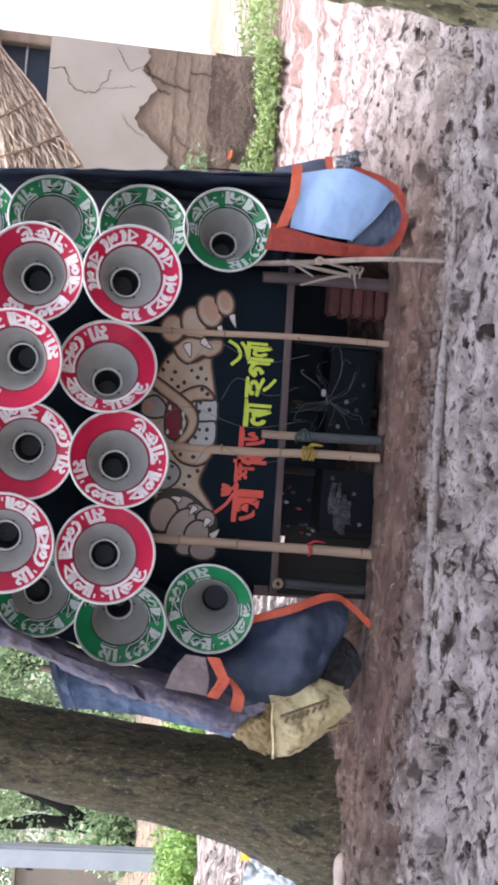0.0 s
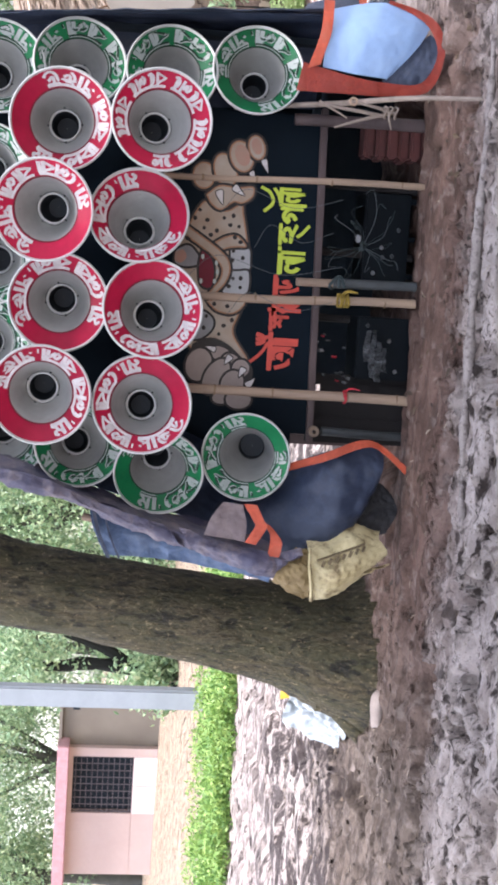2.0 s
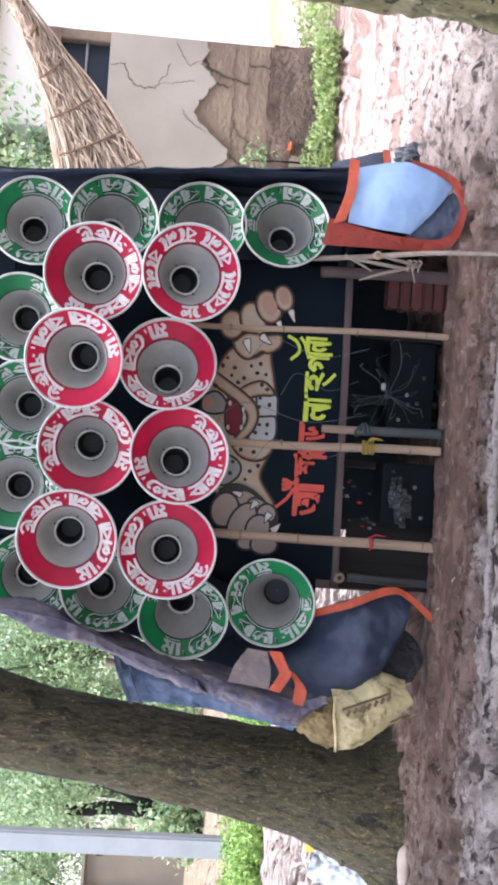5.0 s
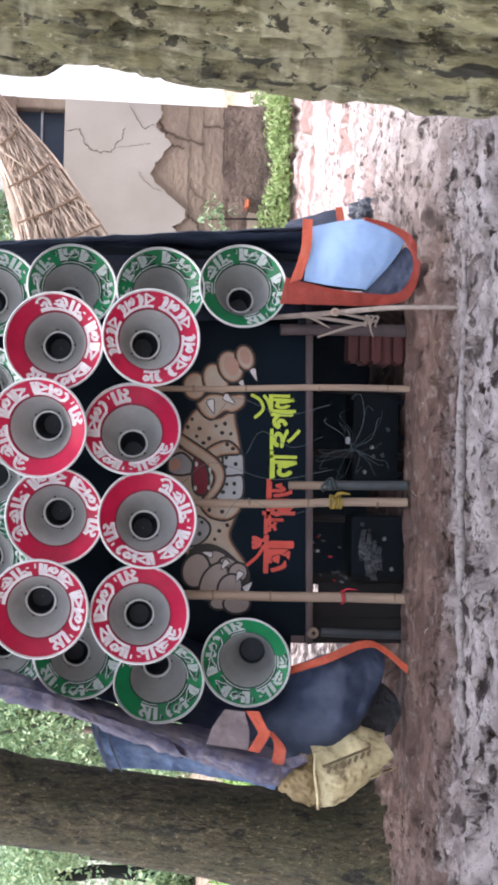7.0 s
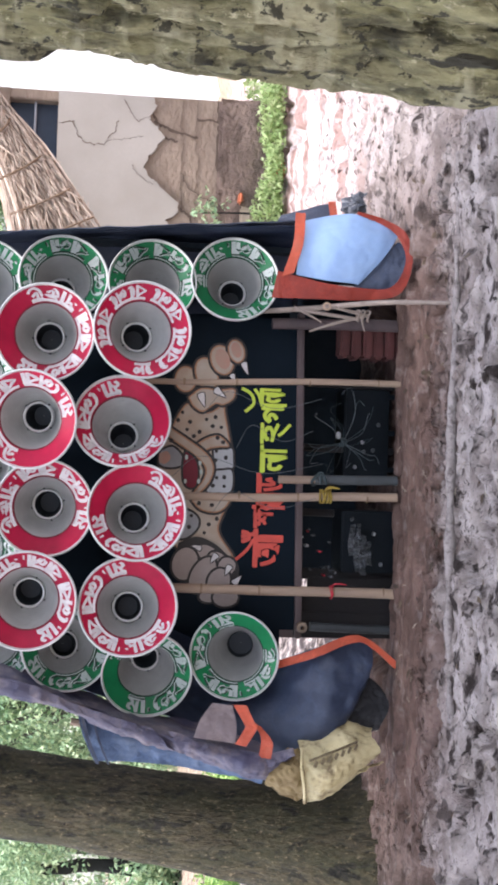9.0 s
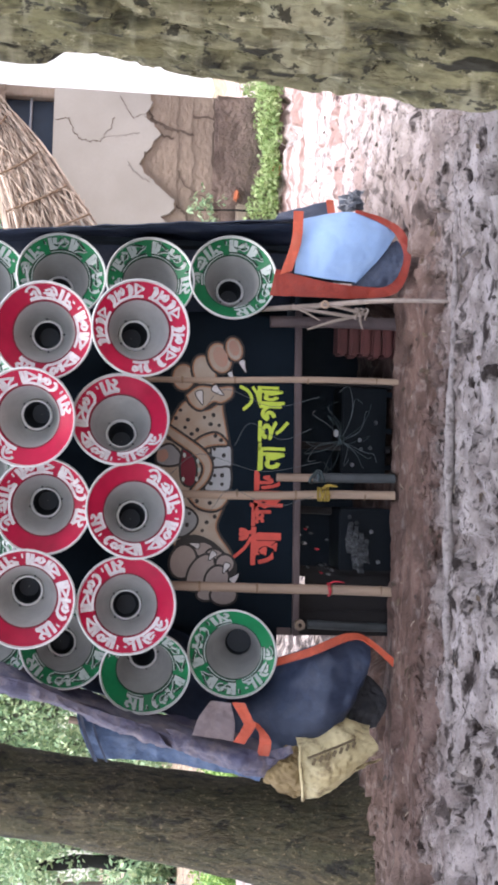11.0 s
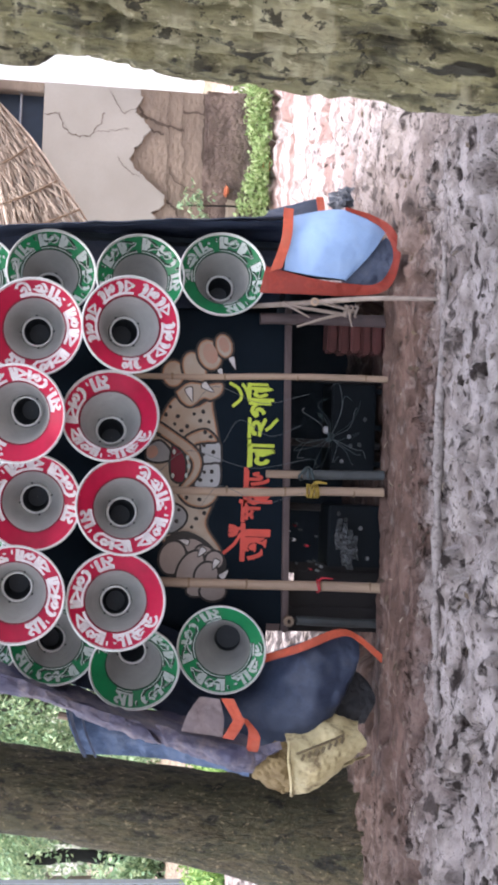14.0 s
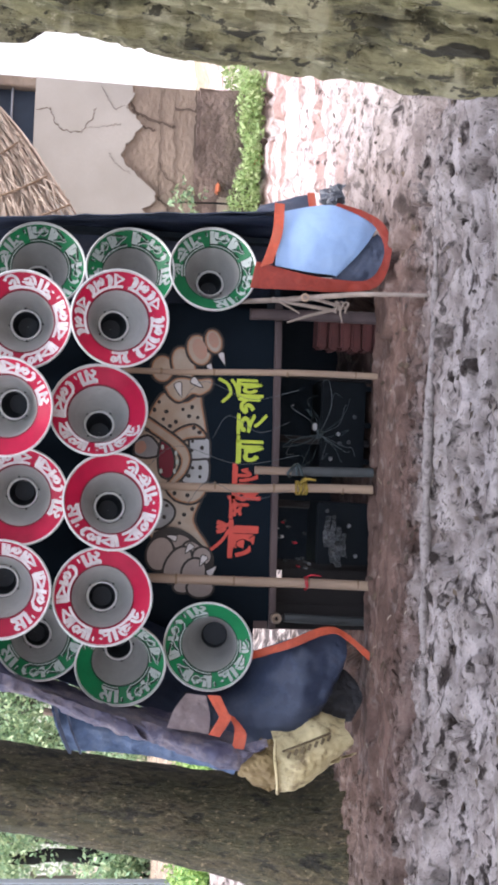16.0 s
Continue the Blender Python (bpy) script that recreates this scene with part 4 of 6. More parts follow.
made = {"red": horn("red", "grey horn loudspeaker with a red painted band and white lettering", 0.243),
        "red_small": horn("red", "grey horn loudspeaker with small white lettering all round its red band", 0.243, dense=True),
        "green": horn("green", "grey horn loudspeaker with a green painted band and white lettering", 0.233),
        "green_bare": horn("green", "grey horn loudspeaker with a green band and a bare dark throat", 0.233, bare=True)}
used = set()
for colour, c, (ax, az), blank in HORNS:
    d = Vector((ax, -1, az)).normalized()
    y = -d
    x = Vector((1, 0, 0))
    x = (x - x.dot(y) * y).normalized()
    rot = Matrix((x, y, x.cross(y))).transposed().to_4x4()
    m = Matrix.Translation(c) @ rot @ Matrix.Rotation(-radians(blank + 50), 4, "Y")
    if colour in used:
        copy_thing(made[colour], m)
    else:
        used.add(colour)
        made[colour].matrix_basis = m


# ---- bamboo poles and pipes in front of the board ----
def pole(foot, top, r, label, seed, mat="bamboo"):
    f, t = Vector(foot), Vector(top)
    L = (t - f).length
    e = thing("bamboo_pole", label, "pole", foot, group="poles before the rack")
    rng = random.Random(seed)
    bend = [Vector((rng.uniform(-0.006, 0.006), 0, 0)) for _ in range(5)]
    pts = [(t - f) * k / 4 + bend[k] for k in range(5)]
    part("cane", tube(pts, [r * 1.05, r, r * 0.98, r * 0.95, r * 0.9], 12, 5), mat, e)
    z = rng.uniform(0.05, 0.2)
    while z < L - 0.1:
        p = (t - f) * z / L
        part("node", lathe([(r * 0.95, -0.006), (r * 1.09, -0.003), (r * 1.09, 0.003), (r * 0.95, 0.006)], 12, m=Matrix.Translation(p) @ Matrix.Rotation(radians(90), 4, "X")), "node", e)
        z += rng.uniform(0.26, 0.42)
    return e


p1 = pole((0.60, 6.40, -0.02), (0.56, 6.42, 1.32), 0.017, "thin dry bamboo pole standing before the signboard", 1)
p3 = pole((-0.01, 6.40, -0.02), (-0.03, 6.43, 1.30), 0.023, "pale bamboo pole tied with yellow cloth", 2)
p4 = pole((-0.51, 6.40, -0.02), (-0.51, 6.43, 1.30), 0.026, "thick bamboo pole with a red tie", 3)


def wrap(parent, z, r, mat, label, turns=3, h=0.03, seed=0, thick=0.006):
    rng = random.Random(seed)
    bm = bmesh.new()
    for k in range(turns):
        zz = z + h * (k / max(1, turns - 1) - 0.5)
        pts = [(r * math.cos(a), r * math.sin(a), zz + rng.uniform(-0.006, 0.006)) for a in (j * math.pi / 3 for j in range(7))]
        tube(pts, thick, 6, 3, bm)
    tube([(r, -r * 0.5, z), (r + 0.015, -r - 0.015, z - 0.02), (r + 0.01, -r - 0.02, z - 0.07)], [thick * 1.2, thick * 1.5, thick * 0.6], 6, 3, bm)
    part("tie", bm, mat, parent, label)


M["sack_dark"] = plain("brown stained sack cloth", (0.24, 0.17, 0.07), (0.14, 0.09, 0.035), 0.7, 9, 220, 0.5, 0.003)
M["mud_pole"] = plain("mud caked cane", (0.34, 0.29, 0.262), (0.22, 0.18, 0.16), 0.75, 12, 60, 0.8, 0.015, dirt=(0.12, 0.095, 0.083), dirt_at=0.5)
M["tie_yellow"] = plain("mustard cloth", (0.34, 0.23, 0.03), (0.17, 0.11, 0.02), 0.8, 20, 200, 0.4)
M["tie_red"] = plain("red thread", (0.45, 0.015, 0.03), rough=0.7)
wrap(p3, 0.385, 0.033, "tie_yellow", "mustard yellow cloth tie", 5, 0.05, 4)
wrap(p4, 0.335, 0.034, "tie_red", "red thread tie", 3, 0.010, 5, 0.0035)

pipe = thing("steel_pipe", "short grey metal pipe with a wooden end standing before the rack", "pipe", (0.085, 6.41, 0))
part("tube", tube([(0, 0, -0.02), (-0.005, 0, 0.2), (-0.01, 0, 0.42)], 0.026, 12), "pipe", pipe)
part("wooden_end", tube([(-0.01, 0, 0.40), (-0.013, 0, 0.61)], 0.021, 10), "bamboo", pipe, "split bamboo end")
part("lashing", tube([(-0.03, -0.03, 0.36), (0.02, -0.03, 0.38), (0.02, 0.02, 0.40), (-0.035, 0.0, 0.42), (-0.02, -0.035, 0.44), (0.02, -0.03, 0.40), (-0.03, -0.03, 0.39)], 0.008, 6), "cable_grey", pipe)

dark = thing("steel_pipe", "dark wet pipe standing at the rack's foot", "pipe", (-0.72, 6.55, -0.1))
part("tube", tube([(0, 0, -0.04), (0.0, 0, 0.2), (0.01, 0, 0.50)], 0.024, 12), "pipe", dark)
part("pipe_end", lathe([(0.012, -0.03), (0.028, -0.03), (0.030, 0.0), (0.012, 0.02)], 16, m=Matrix.Translation((0.01, -0.035, 0.55))), "bamboo", dark, "hollow bamboo end")


def at_home(e, bm):
    bm.transform(Matrix.Translation(-e.location))
    return bm


# Near-black planks added to cover the bright gap under the rack.
M["plank"] = plain("near-black brown plank", (0.014, 0.010, 0.009), (0.008, 0.006, 0.006), 0.8, 7, 70, 0.5, stretch=(1, 1, 0.3))
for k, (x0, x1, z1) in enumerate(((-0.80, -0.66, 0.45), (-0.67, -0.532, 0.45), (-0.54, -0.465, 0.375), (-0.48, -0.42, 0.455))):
    solid("plank", box((x0, 6.80 + 0.012 * k, -0.14), (x1, 6.825 + 0.012 * k, z1), bevel=0.005), "plank", "near-black plank added to close the gap under the rack", "plank", "planks under the rack")
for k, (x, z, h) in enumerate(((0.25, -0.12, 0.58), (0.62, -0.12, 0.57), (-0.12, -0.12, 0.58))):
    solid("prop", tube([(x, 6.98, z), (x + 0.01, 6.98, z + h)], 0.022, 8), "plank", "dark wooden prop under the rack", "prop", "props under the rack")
junk = random.Random(31)
for k in range(14):
    x, z = junk.uniform(-0.46, -0.20), junk.uniform(0.24, 0.43)
    w, h = junk.uniform(0.006, 0.014), junk.uniform(0.006, 0.02)
    solid("connector", box((x, 6.66, z), (x + w, 6.735, z + h), bevel=0.002), "alu" if k % 4 == 0 else "pipe" if k % 4 < 3 else "tie_red", "small bright connector in the dark under the rack", "connector", "connectors under the rack")

# ---- under the rack: cables, equipment, terracotta ----
def cable_tangle():
    """Thin wires running out from one knot, some hanging across the board."""
    e = thing("cable_tangle", "thin grey wires knotted together in the dark under the rack", "cable", (0.28, 6.6, 0.24))
    rng = random.Random(8)
    for k in range(17):
        a = k * 0.37 + rng.uniform(-0.2, 0.2)
        L = rng.uniform(0.10, 0.30)
        end = Vector((math.cos(a) * L, rng.uniform(-0.10, 0.05), math.sin(a) * min(L, 0.20)))
        mid = end * 0.5 + Vector((rng.uniform(-0.03, 0.03), 0.0, rng.uniform(-0.05, 0.05)))
        last = end + Vector((rng.uniform(-0.06, 0.06), 0.02, rng.uniform(-0.07, 0.05)))
        last.z = max(last.z, -0.26)
        part("wire", tube([(0, 0, 0), mid, end, last], rng.uniform(0.0012, 0.0024), 5, 6), "cable_grey" if k % 3 else "cable_pale", e)
    part("knot", tube([(-0.02, -0.02, 0.0), (0.02, -0.03, 0.015), (0.01, 0.0, -0.02), (-0.02, -0.02, 0.02), (0.025, -0.01, 0.0)], 0.006, 7, 5), "cable_grey", e, "teal wire knot")
    part("plug", box((0.02, -0.04, 0.02), (0.06, -0.015, 0.045), bevel=0.006), "alu", e, "pale plug")
    for x, z, far in ((0.22, 0.16, 0.62), (0.05, 0.20, 0.40), (-0.12, 0.14, 0.80), (-0.30, 0.17, 0.55)):
        part("hanging_wire", tube([(x, -0.21, z), (x - 0.06, -0.22, z + far * 0.4), (x + 0.02, -0.21, z + far * 0.8), (x - 0.10, -0.2, z + far)], 0.0014, 5, 6), "cable_pale", e, "pale hanging wire")
    return e


cable_tangle()


def equipment(at, size, label, seed):
    e = thing("amplifier", label, "amplifier", at, group="equipment under the rack")
    x, y, z = size
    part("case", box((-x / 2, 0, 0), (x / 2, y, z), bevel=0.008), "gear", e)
    rng = random.Random(seed)
    for k in range(5):
        px, pz = rng.uniform(-x * 0.4, x * 0.4), rng.uniform(z * 0.2, z * 0.85)
        part("knob", lathe([(0.001, -0.014), (0.010, -0.014), (0.012, 0.0)], 10, m=Matrix.Translation((px, 0, pz))), "alu" if k % 2 else "pipe", e)
    for k in range(3):
        part("foot", box((-x / 2 + 0.03 + k * (x - 0.08) / 2, 0.02, -0.04), (-x / 2 + 0.06 + k * (x - 0.08) / 2, 0.06, 0.004), bevel=0.004), "gear", e)
    return e


equipment((-0.26, 6.72, -0.09), (0.34, 0.3, 0.30), "black amplifier with small knobs in the dark under the rack", 2)
equipment((0.35, 6.95, -0.09), (0.5, 0.3, 0.26), "black equipment case in the dark under the rack", 3)


def foil():
    """Crumpled silvery strands hanging together in the dark."""
    e = thing("foil_strip", "crumpled silvery foil strands under the rack", "foil", (-0.28, 6.58, 0.13))
    for k, (z, a, b) in enumerate(((0.045, -0.05, 0.12), (0.015, -0.13, 0.10), (-0.015, -0.15, 0.06), (-0.045, -0.10, 0.03))):
        part("strand", cloth([[(a, 0, z - 0.022), ((a + b) / 2, -0.012, z - 0.008), (b, 0, z - 0.014)], [(a, 0, z + 0.016), ((a + b) / 2, -0.01, z + 0.026), (b, 0, z + 0.010)]], 12, 6, 0.045, 38, 0.002, 3 * k), "foil", e)
    return e


foil()

tiles = thing("tile_stack", "stack of dull red terracotta tiles under the rack", "tiles", (0.845, 6.60, -0.10))
for k in range(6):
    b = box((-0.10, 0, 0), (0.09, 0.16, 0.055), bevel=0.012, m=Matrix.Translation((0.004 * (k % 2), 0.01 * ((k * 7) % 3), 0.002 + k * 0.062)) @ Matrix.Rotation(radians((k * 37 % 5) - 2), 4, "Z"))
    part("tile", b, "brick", tiles)

# ---- leaning stay with split bamboo, beside the rack ----
stay = thing("guy_stick", "thin leaning stick lashed with split bamboo beside the rack", "stick", (0.89, 5.37, 0))
part("stick", tube([(0.0, 0, -0.03), (0.05, 0.45, 0.22), (0.07, 0.92, 0.50), (0.05, 1.13, 0.95)], [0.008, 0.012, 0.014, 0.012], 8, 6), "wood", stay)
for a, b, r in (((0.02, 0.735, 0.235), (-0.07, 0.74, 0.52), 0.013), ((0.02, 0.73, 0.225), (0.065, 0.74, 0.46), 0.013), ((0.0, 0.735, 0.27), (0.035, 0.75, 0.60), 0.014), ((0.03, 0.72, 0.26), (-0.06, 0.73, 0.24), 0.009), ((0.05, 0.74, 0.60), (-0.02, 0.74, 0.46), 0.010)):
    part("split_cane", tube([a, tuple((p + q) / 2 + 0.004 for p, q in zip(a, b)), b], [r * 0.7, r * 0.65, r * 0.4], 7, 4), "wood", stay)
for z in (0.225, 0.25, 0.275):
    part("lashing", tube([(0.02 + 0.028 * math.cos(a), 0.735 + 0.03 * math.sin(a), z + 0.008 * math.sin(2 * a)) for a in (k * 0.9 for k in range(8))], 0.005, 6, 3), "wood", stay)
part("loop", lathe([(0.012, -0.006), (0.020, -0.006), (0.022, 0.004), (0.012, 0.006)], 14, m=Matrix.Translation((0.055, 0.70, 0.44))), "bamboo", stay, "small cane ring")

log = solid("log", tube([(0.915, 6.50, -0.05), (0.91, 6.50, 0.3), (0.90, 6.50, 0.66)], [0.032, 0.03, 0.028], 12, 5, rough=0.006), "rail", "short dark log post beside the rack", "log")

# ---- tarpaulins ----
right = thing("tarpaulin", "navy tarpaulin curtain with an orange hem and light blue lining", "tarpaulin", (1.3, 6.5, 0))



part("curtain", at_home(right, cloth([
    [(1.22, 6.35, 2.75), (1.24, 6.75, 2.75), (1.30, 7.3, 2.7), (1.36, 7.8, 2.7)],
    [(1.27, 6.33, 2.16), (1.30, 6.75, 2.1), (1.36, 7.3, 2.1), (1.40, 7.8, 2.1)],
    [(1.33, 6.30, 1.46), (1.37, 6.75, 1.4), (1.44, 7.3, 1.4), (1.47, 7.8, 1.4)],
    [(1.40, 6.27, 0.60), (1.46, 6.75, 0.5), (1.54, 7.3, 0.5), (1.56, 7.8, 0.5)],
    [(1.42, 6.25, 0.36), (1.50, 6.75, 0.3), (1.60, 7.3, 0.32), (1.62, 7.8, 0.3)]], 7, 9, 0.014, 4, 0.005)), "navy", right)
part("inner_curtain", at_home(right, cloth([
    [(1.24, 6.40, 2.75), (1.26, 6.75, 2.75), (0.98, 6.95, 2.75)],
    [(1.345, 6.40, 1.46), (1.32, 6.75, 1.4), (0.98, 6.95, 1.4)],
    [(1.40, 6.36, 0.45), (1.34, 6.7, 0.45), (1.02, 6.93, 0.45)]], 8, 12, 0.02, 5, 0.005, 3)), "navy", right)
part("lining", at_home(right, cloth([
    [(1.39, 6.19, 0.57), (1.26, 6.17, 0.575), (1.115, 6.19, 0.585)],
    [(1.435, 6.15, 0.32), (1.27, 6.12, 0.38), (1.09, 6.17, 0.42)],
    [(1.39, 6.145, 0.15), (1.27, 6.12, 0.19), (1.08, 6.17, 0.28)],
    [(1.335, 6.15, 0.07), (1.22, 6.14, 0.14), (1.075, 6.18, 0.265)]], 9, 9, 0.006, 5, 0.004, 5)), "sky_cloth", right, "light blue lining of the folded flap")
part("folded_corner", at_home(right, cloth([
    [(1.31, 6.17, 0.065), (1.21, 6.17, 0.16), (1.07, 6.18, 0.29)],
    [(1.28, 6.15, 0.04), (1.18, 6.15, 0.09), (1.05, 6.17, 0.17)],
    [(1.22, 6.13, 0.02), (1.13, 6.14, 0.05), (1.045, 6.16, 0.10)]], 7, 7, 0.012, 8, 0.004, 6)), "navy", right)
part("hem_cuff", at_home(right, cloth([
    [(1.43, 6.17, 0.60), (1.27, 6.15, 0.61), (1.10, 6.17, 0.66)],
    [(1.425, 6.16, 0.55), (1.27, 6.14, 0.56), (1.12, 6.16, 0.60)]], 7, 4, 0.006, 6, 0.006, 7)), "orange", right, "orange hem tape")
# Lower hem uses the darker orange copy, with its shade painted in.
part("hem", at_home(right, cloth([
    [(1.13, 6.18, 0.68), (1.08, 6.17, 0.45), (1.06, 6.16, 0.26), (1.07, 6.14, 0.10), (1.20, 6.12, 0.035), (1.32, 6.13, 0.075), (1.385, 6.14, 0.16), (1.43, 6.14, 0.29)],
    [(1.00, 6.24, 0.70), (1.00, 6.20, 0.45), (1.00, 6.18, 0.26), (1.035, 6.15, 0.06), (1.20, 6.11, 0.0), (1.34, 6.12, 0.035), (1.41, 6.14, 0.14), (1.445, 6.14, 0.285)]], 6, 5, 0.008, 7, 0.006, 8)), "orange_shade", right, "orange hem tape with shade in its colour")
part("rear_flap", at_home(right, cloth([
    [(1.42, 6.5, 0.66), (1.5, 6.6, 0.62)], [(1.47, 6.5, 0.34), (1.58, 6.6, 0.34)]], 6, 6, 0.01, 6, 0.005, 9)), "navy", right)

part("hem_end", at_home(right, cloth([[(1.468, 6.49, 0.365), (1.582, 6.59, 0.365)], [(1.472, 6.49, 0.325), (1.585, 6.59, 0.325)]], 6, 3, 0.006, 6, 0.006, 9)), "orange", right, "orange hem tape")

left = thing("tarpaulin", "navy tarpaulin drawn aside with an orange hem", "tarpaulin", (-1.1, 6.4, 0))
part("curtain", at_home(left, cloth([
    [(-0.92, 6.58, 0.72), (-0.98, 6.56, 0.78), (-1.10, 6.50, 0.86), (-1.22, 6.40, 0.95)],
    [(-0.89, 6.48, 0.60), (-1.00, 6.42, 0.62), (-1.16, 6.28, 0.64), (-1.35, 6.28, 0.62)],
    [(-0.80, 6.32, 0.42), (-0.96, 6.20, 0.40), (-1.15, 6.18, 0.40), (-1.34, 6.28, 0.42)],
    [(-0.73, 6.32, 0.22), (-0.88, 6.24, 0.22), (-1.06, 6.20, 0.22), (-1.22, 6.28, 0.26)],
    [(-0.78, 6.32, 0.10), (-0.85, 6.26, 0.11), (-0.94, 6.26, 0.13), (-1.06, 6.3, 0.17)]], 8, 7, 0.02, 4, 0.005, 12)), "navy", left)
# Dark cloth added for the shadow and tarp underside below the curtain.
part("trailing_fold", at_home(left, cloth([
    [(-0.93, 6.42, 0.22), (-1.08, 6.40, 0.24), (-1.24, 6.42, 0.30)],
    [(-0.95, 6.40, 0.11), (-1.08, 6.36, 0.12), (-1.25, 6.40, 0.16)],
    [(-1.00, 6.38, 0.03), (-1.09, 6.34, 0.0), (-1.22, 6.36, 0.05)]], 7, 7, 0.03, 9, 0.005, 18)), "shadow_cloth", left, "dark fold added for the shadow under the curtain")
part("hem", at_home(left, cloth([
    [(-0.955, 6.47, 0.72), (-0.88, 6.37, 0.62), (-0.80, 6.26, 0.44), (-0.72, 6.27, 0.24), (-0.74, 6.27, 0.13), (-0.85, 6.26, -0.02)],
    [(-0.975, 6.46, 0.695), (-0.905, 6.35, 0.585), (-0.83, 6.24, 0.415), (-0.75, 6.25, 0.205), (-0.785, 6.26, 0.11), (-0.885, 6.26, -0.005)]], 7, 4, 0.006, 9, 0.006, 13)), "orange", left, "orange hem tape")
part("outer_fold", at_home(left, cloth([
    [(-0.84, 6.50, 2.75), (-0.88, 6.35, 2.75), (-0.92, 6.3, 2.75)],
    [(-0.90, 6.50, 2.18), (-0.94, 6.32, 2.19), (-0.97, 6.28, 2.14)],
    [(-0.95, 6.50, 1.92), (-0.98, 6.28, 1.88), (-1.03, 6.25, 1.80)],
    [(-1.06, 6.48, 1.60), (-1.11, 6.22, 1.50), (-1.17, 6.22, 1.42)],
    [(-1.16, 6.46, 1.30), (-1.20, 6.18, 1.20), (-1.28, 6.20, 1.16)],
    [(-1.20, 6.44, 1.00), (-1.27, 6.17, 0.92), (-1.36, 6.20, 0.92)],
    [(-1.26, 6.42, 0.70), (-1.33, 6.18, 0.62), (-1.40, 6.22, 0.62)]], 7, 7, 0.022, 6, 0.005, 14)), "slate", left, "dusty grey violet outer fold")
part("inner_curtain", at_home(left, cloth([
    [(-0.66, 6.98, 2.7), (-0.82, 6.90, 2.7), (-0.95, 6.7, 2.7)],
    [(-0.66, 6.98, 1.9), (-0.88, 6.90, 1.9), (-1.00, 6.65, 1.92)],
    [(-0.68, 6.98, 1.45), (-1.00, 6.88, 1.40), (-1.14, 6.6, 1.36)],
    [(-0.84, 6.96, 1.0), (-1.06, 6.84, 0.98), (-1.25, 6.5, 0.92)],
    [(-0.98, 6.90, 0.75), (-1.10, 6.8, 0.72), (-1.28, 6.45, 0.70)]], 7, 7, 0.02, 6, 0.005, 15)), "navy", left)
part("gusset", at_home(left, cloth([
    [(-1.05, 6.16, 0.94), (-1.13, 6.13, 1.00), (-1.22, 6.14, 1.03)],
    [(-1.06, 6.15, 0.84), (-1.15, 6.12, 0.82), (-1.25, 6.14, 0.82)]], 7, 7, 0.012, 8, 0.005, 16)), "gusset", left)
for rows in ([[(-1.05, 6.11, 0.84), (-1.14, 6.09, 0.785), (-1.16, 6.09, 0.78), (-1.245, 6.11, 0.825)], [(-1.05, 6.10, 0.775), (-1.13, 6.08, 0.735), (-1.16, 6.08, 0.72), (-1.255, 6.10, 0.77)]],
             [[(-1.14, 6.12, 0.735), (-1.20, 6.09, 0.70), (-1.26, 6.10, 0.70), (-1.315, 6.12, 0.705)], [(-1.155, 6.11, 0.70), (-1.22, 6.08, 0.645), (-1.27, 6.09, 0.64), (-1.315, 6.11, 0.645)]]):
    part("hem_tape", at_home(left, cloth(rows, 6, 5, 0.006, 12, 0.006, 17)), "orange", left, "orange hem tape")
for rows, mat in (([[(-1.20, 6.17, 1.16), (-1.27, 6.14, 1.10), (-1.33, 6.2, 1.06)], [(-1.26, 6.15, 0.88), (-1.31, 6.11, 0.90), (-1.38, 6.18, 0.86)], [(-1.30, 6.14, 0.68), (-1.36, 6.10, 0.68), (-1.42, 6.18, 0.66)], [(-1.27, 6.15, 0.53), (-1.31, 6.12, 0.52), (-1.36, 6.2, 0.53)]], "slate"),
                  ([[(-0.93, 6.24, 2.2), (-0.97, 6.22, 2.14), (-1.0, 6.26, 2.1)], [(-0.98, 6.20, 1.86), (-1.05, 6.17, 1.80), (-1.09, 6.22, 1.76)], [(-1.10, 6.16, 1.52), (-1.17, 6.13, 1.44), (-1.22, 6.2, 1.42)], [(-1.18, 6.16, 1.24), (-1.26, 6.14, 1.16), (-1.31, 6.2, 1.12)]], "slate")):
    part("fold", at_home(left, cloth(rows, 8, 9, 0.03, 7, 0.005, 23)), mat, left, "dusty grey violet fold")

blue = thing("tarpaulin", "faded mid blue tarpaulin hanging beside the rack", "tarpaulin", (-1.4, 6.5, 0))
part("sheet", at_home(blue, cloth([
    [(-1.16, 6.62, 1.62), (-1.28, 6.55, 1.59), (-1.43, 6.55, 1.52)],
    [(-1.24, 6.60, 1.20), (-1.34, 6.52, 1.18), (-1.44, 6.52, 1.15)],
    [(-1.30, 6.58, 0.90), (-1.40, 6.48, 0.88), (-1.50, 6.50, 0.85)],
    [(-1.36, 6.55, 0.62), (-1.46, 6.46, 0.62), (-1.54, 6.48, 0.64)]], 8, 8, 0.03, 5, 0.006, 20)), "blue_cloth", blue)
# Dark navy strips laid across the top of the sheet as folds.
for z, w in ((1.57, 0.02), (1.51, 0.012)):
    part("seam", at_home(blue, cloth([[(-1.18, 6.50, z + 0.03), (-1.30, 6.50, z), (-1.44, 6.50, z - 0.06)], [(-1.18, 6.50, z + 0.03 - w), (-1.30, 6.50, z - w), (-1.44, 6.50, z - 0.06 - w)]], 8, 3, 0.01, 5, 0.006, 20)), "navy", blue)
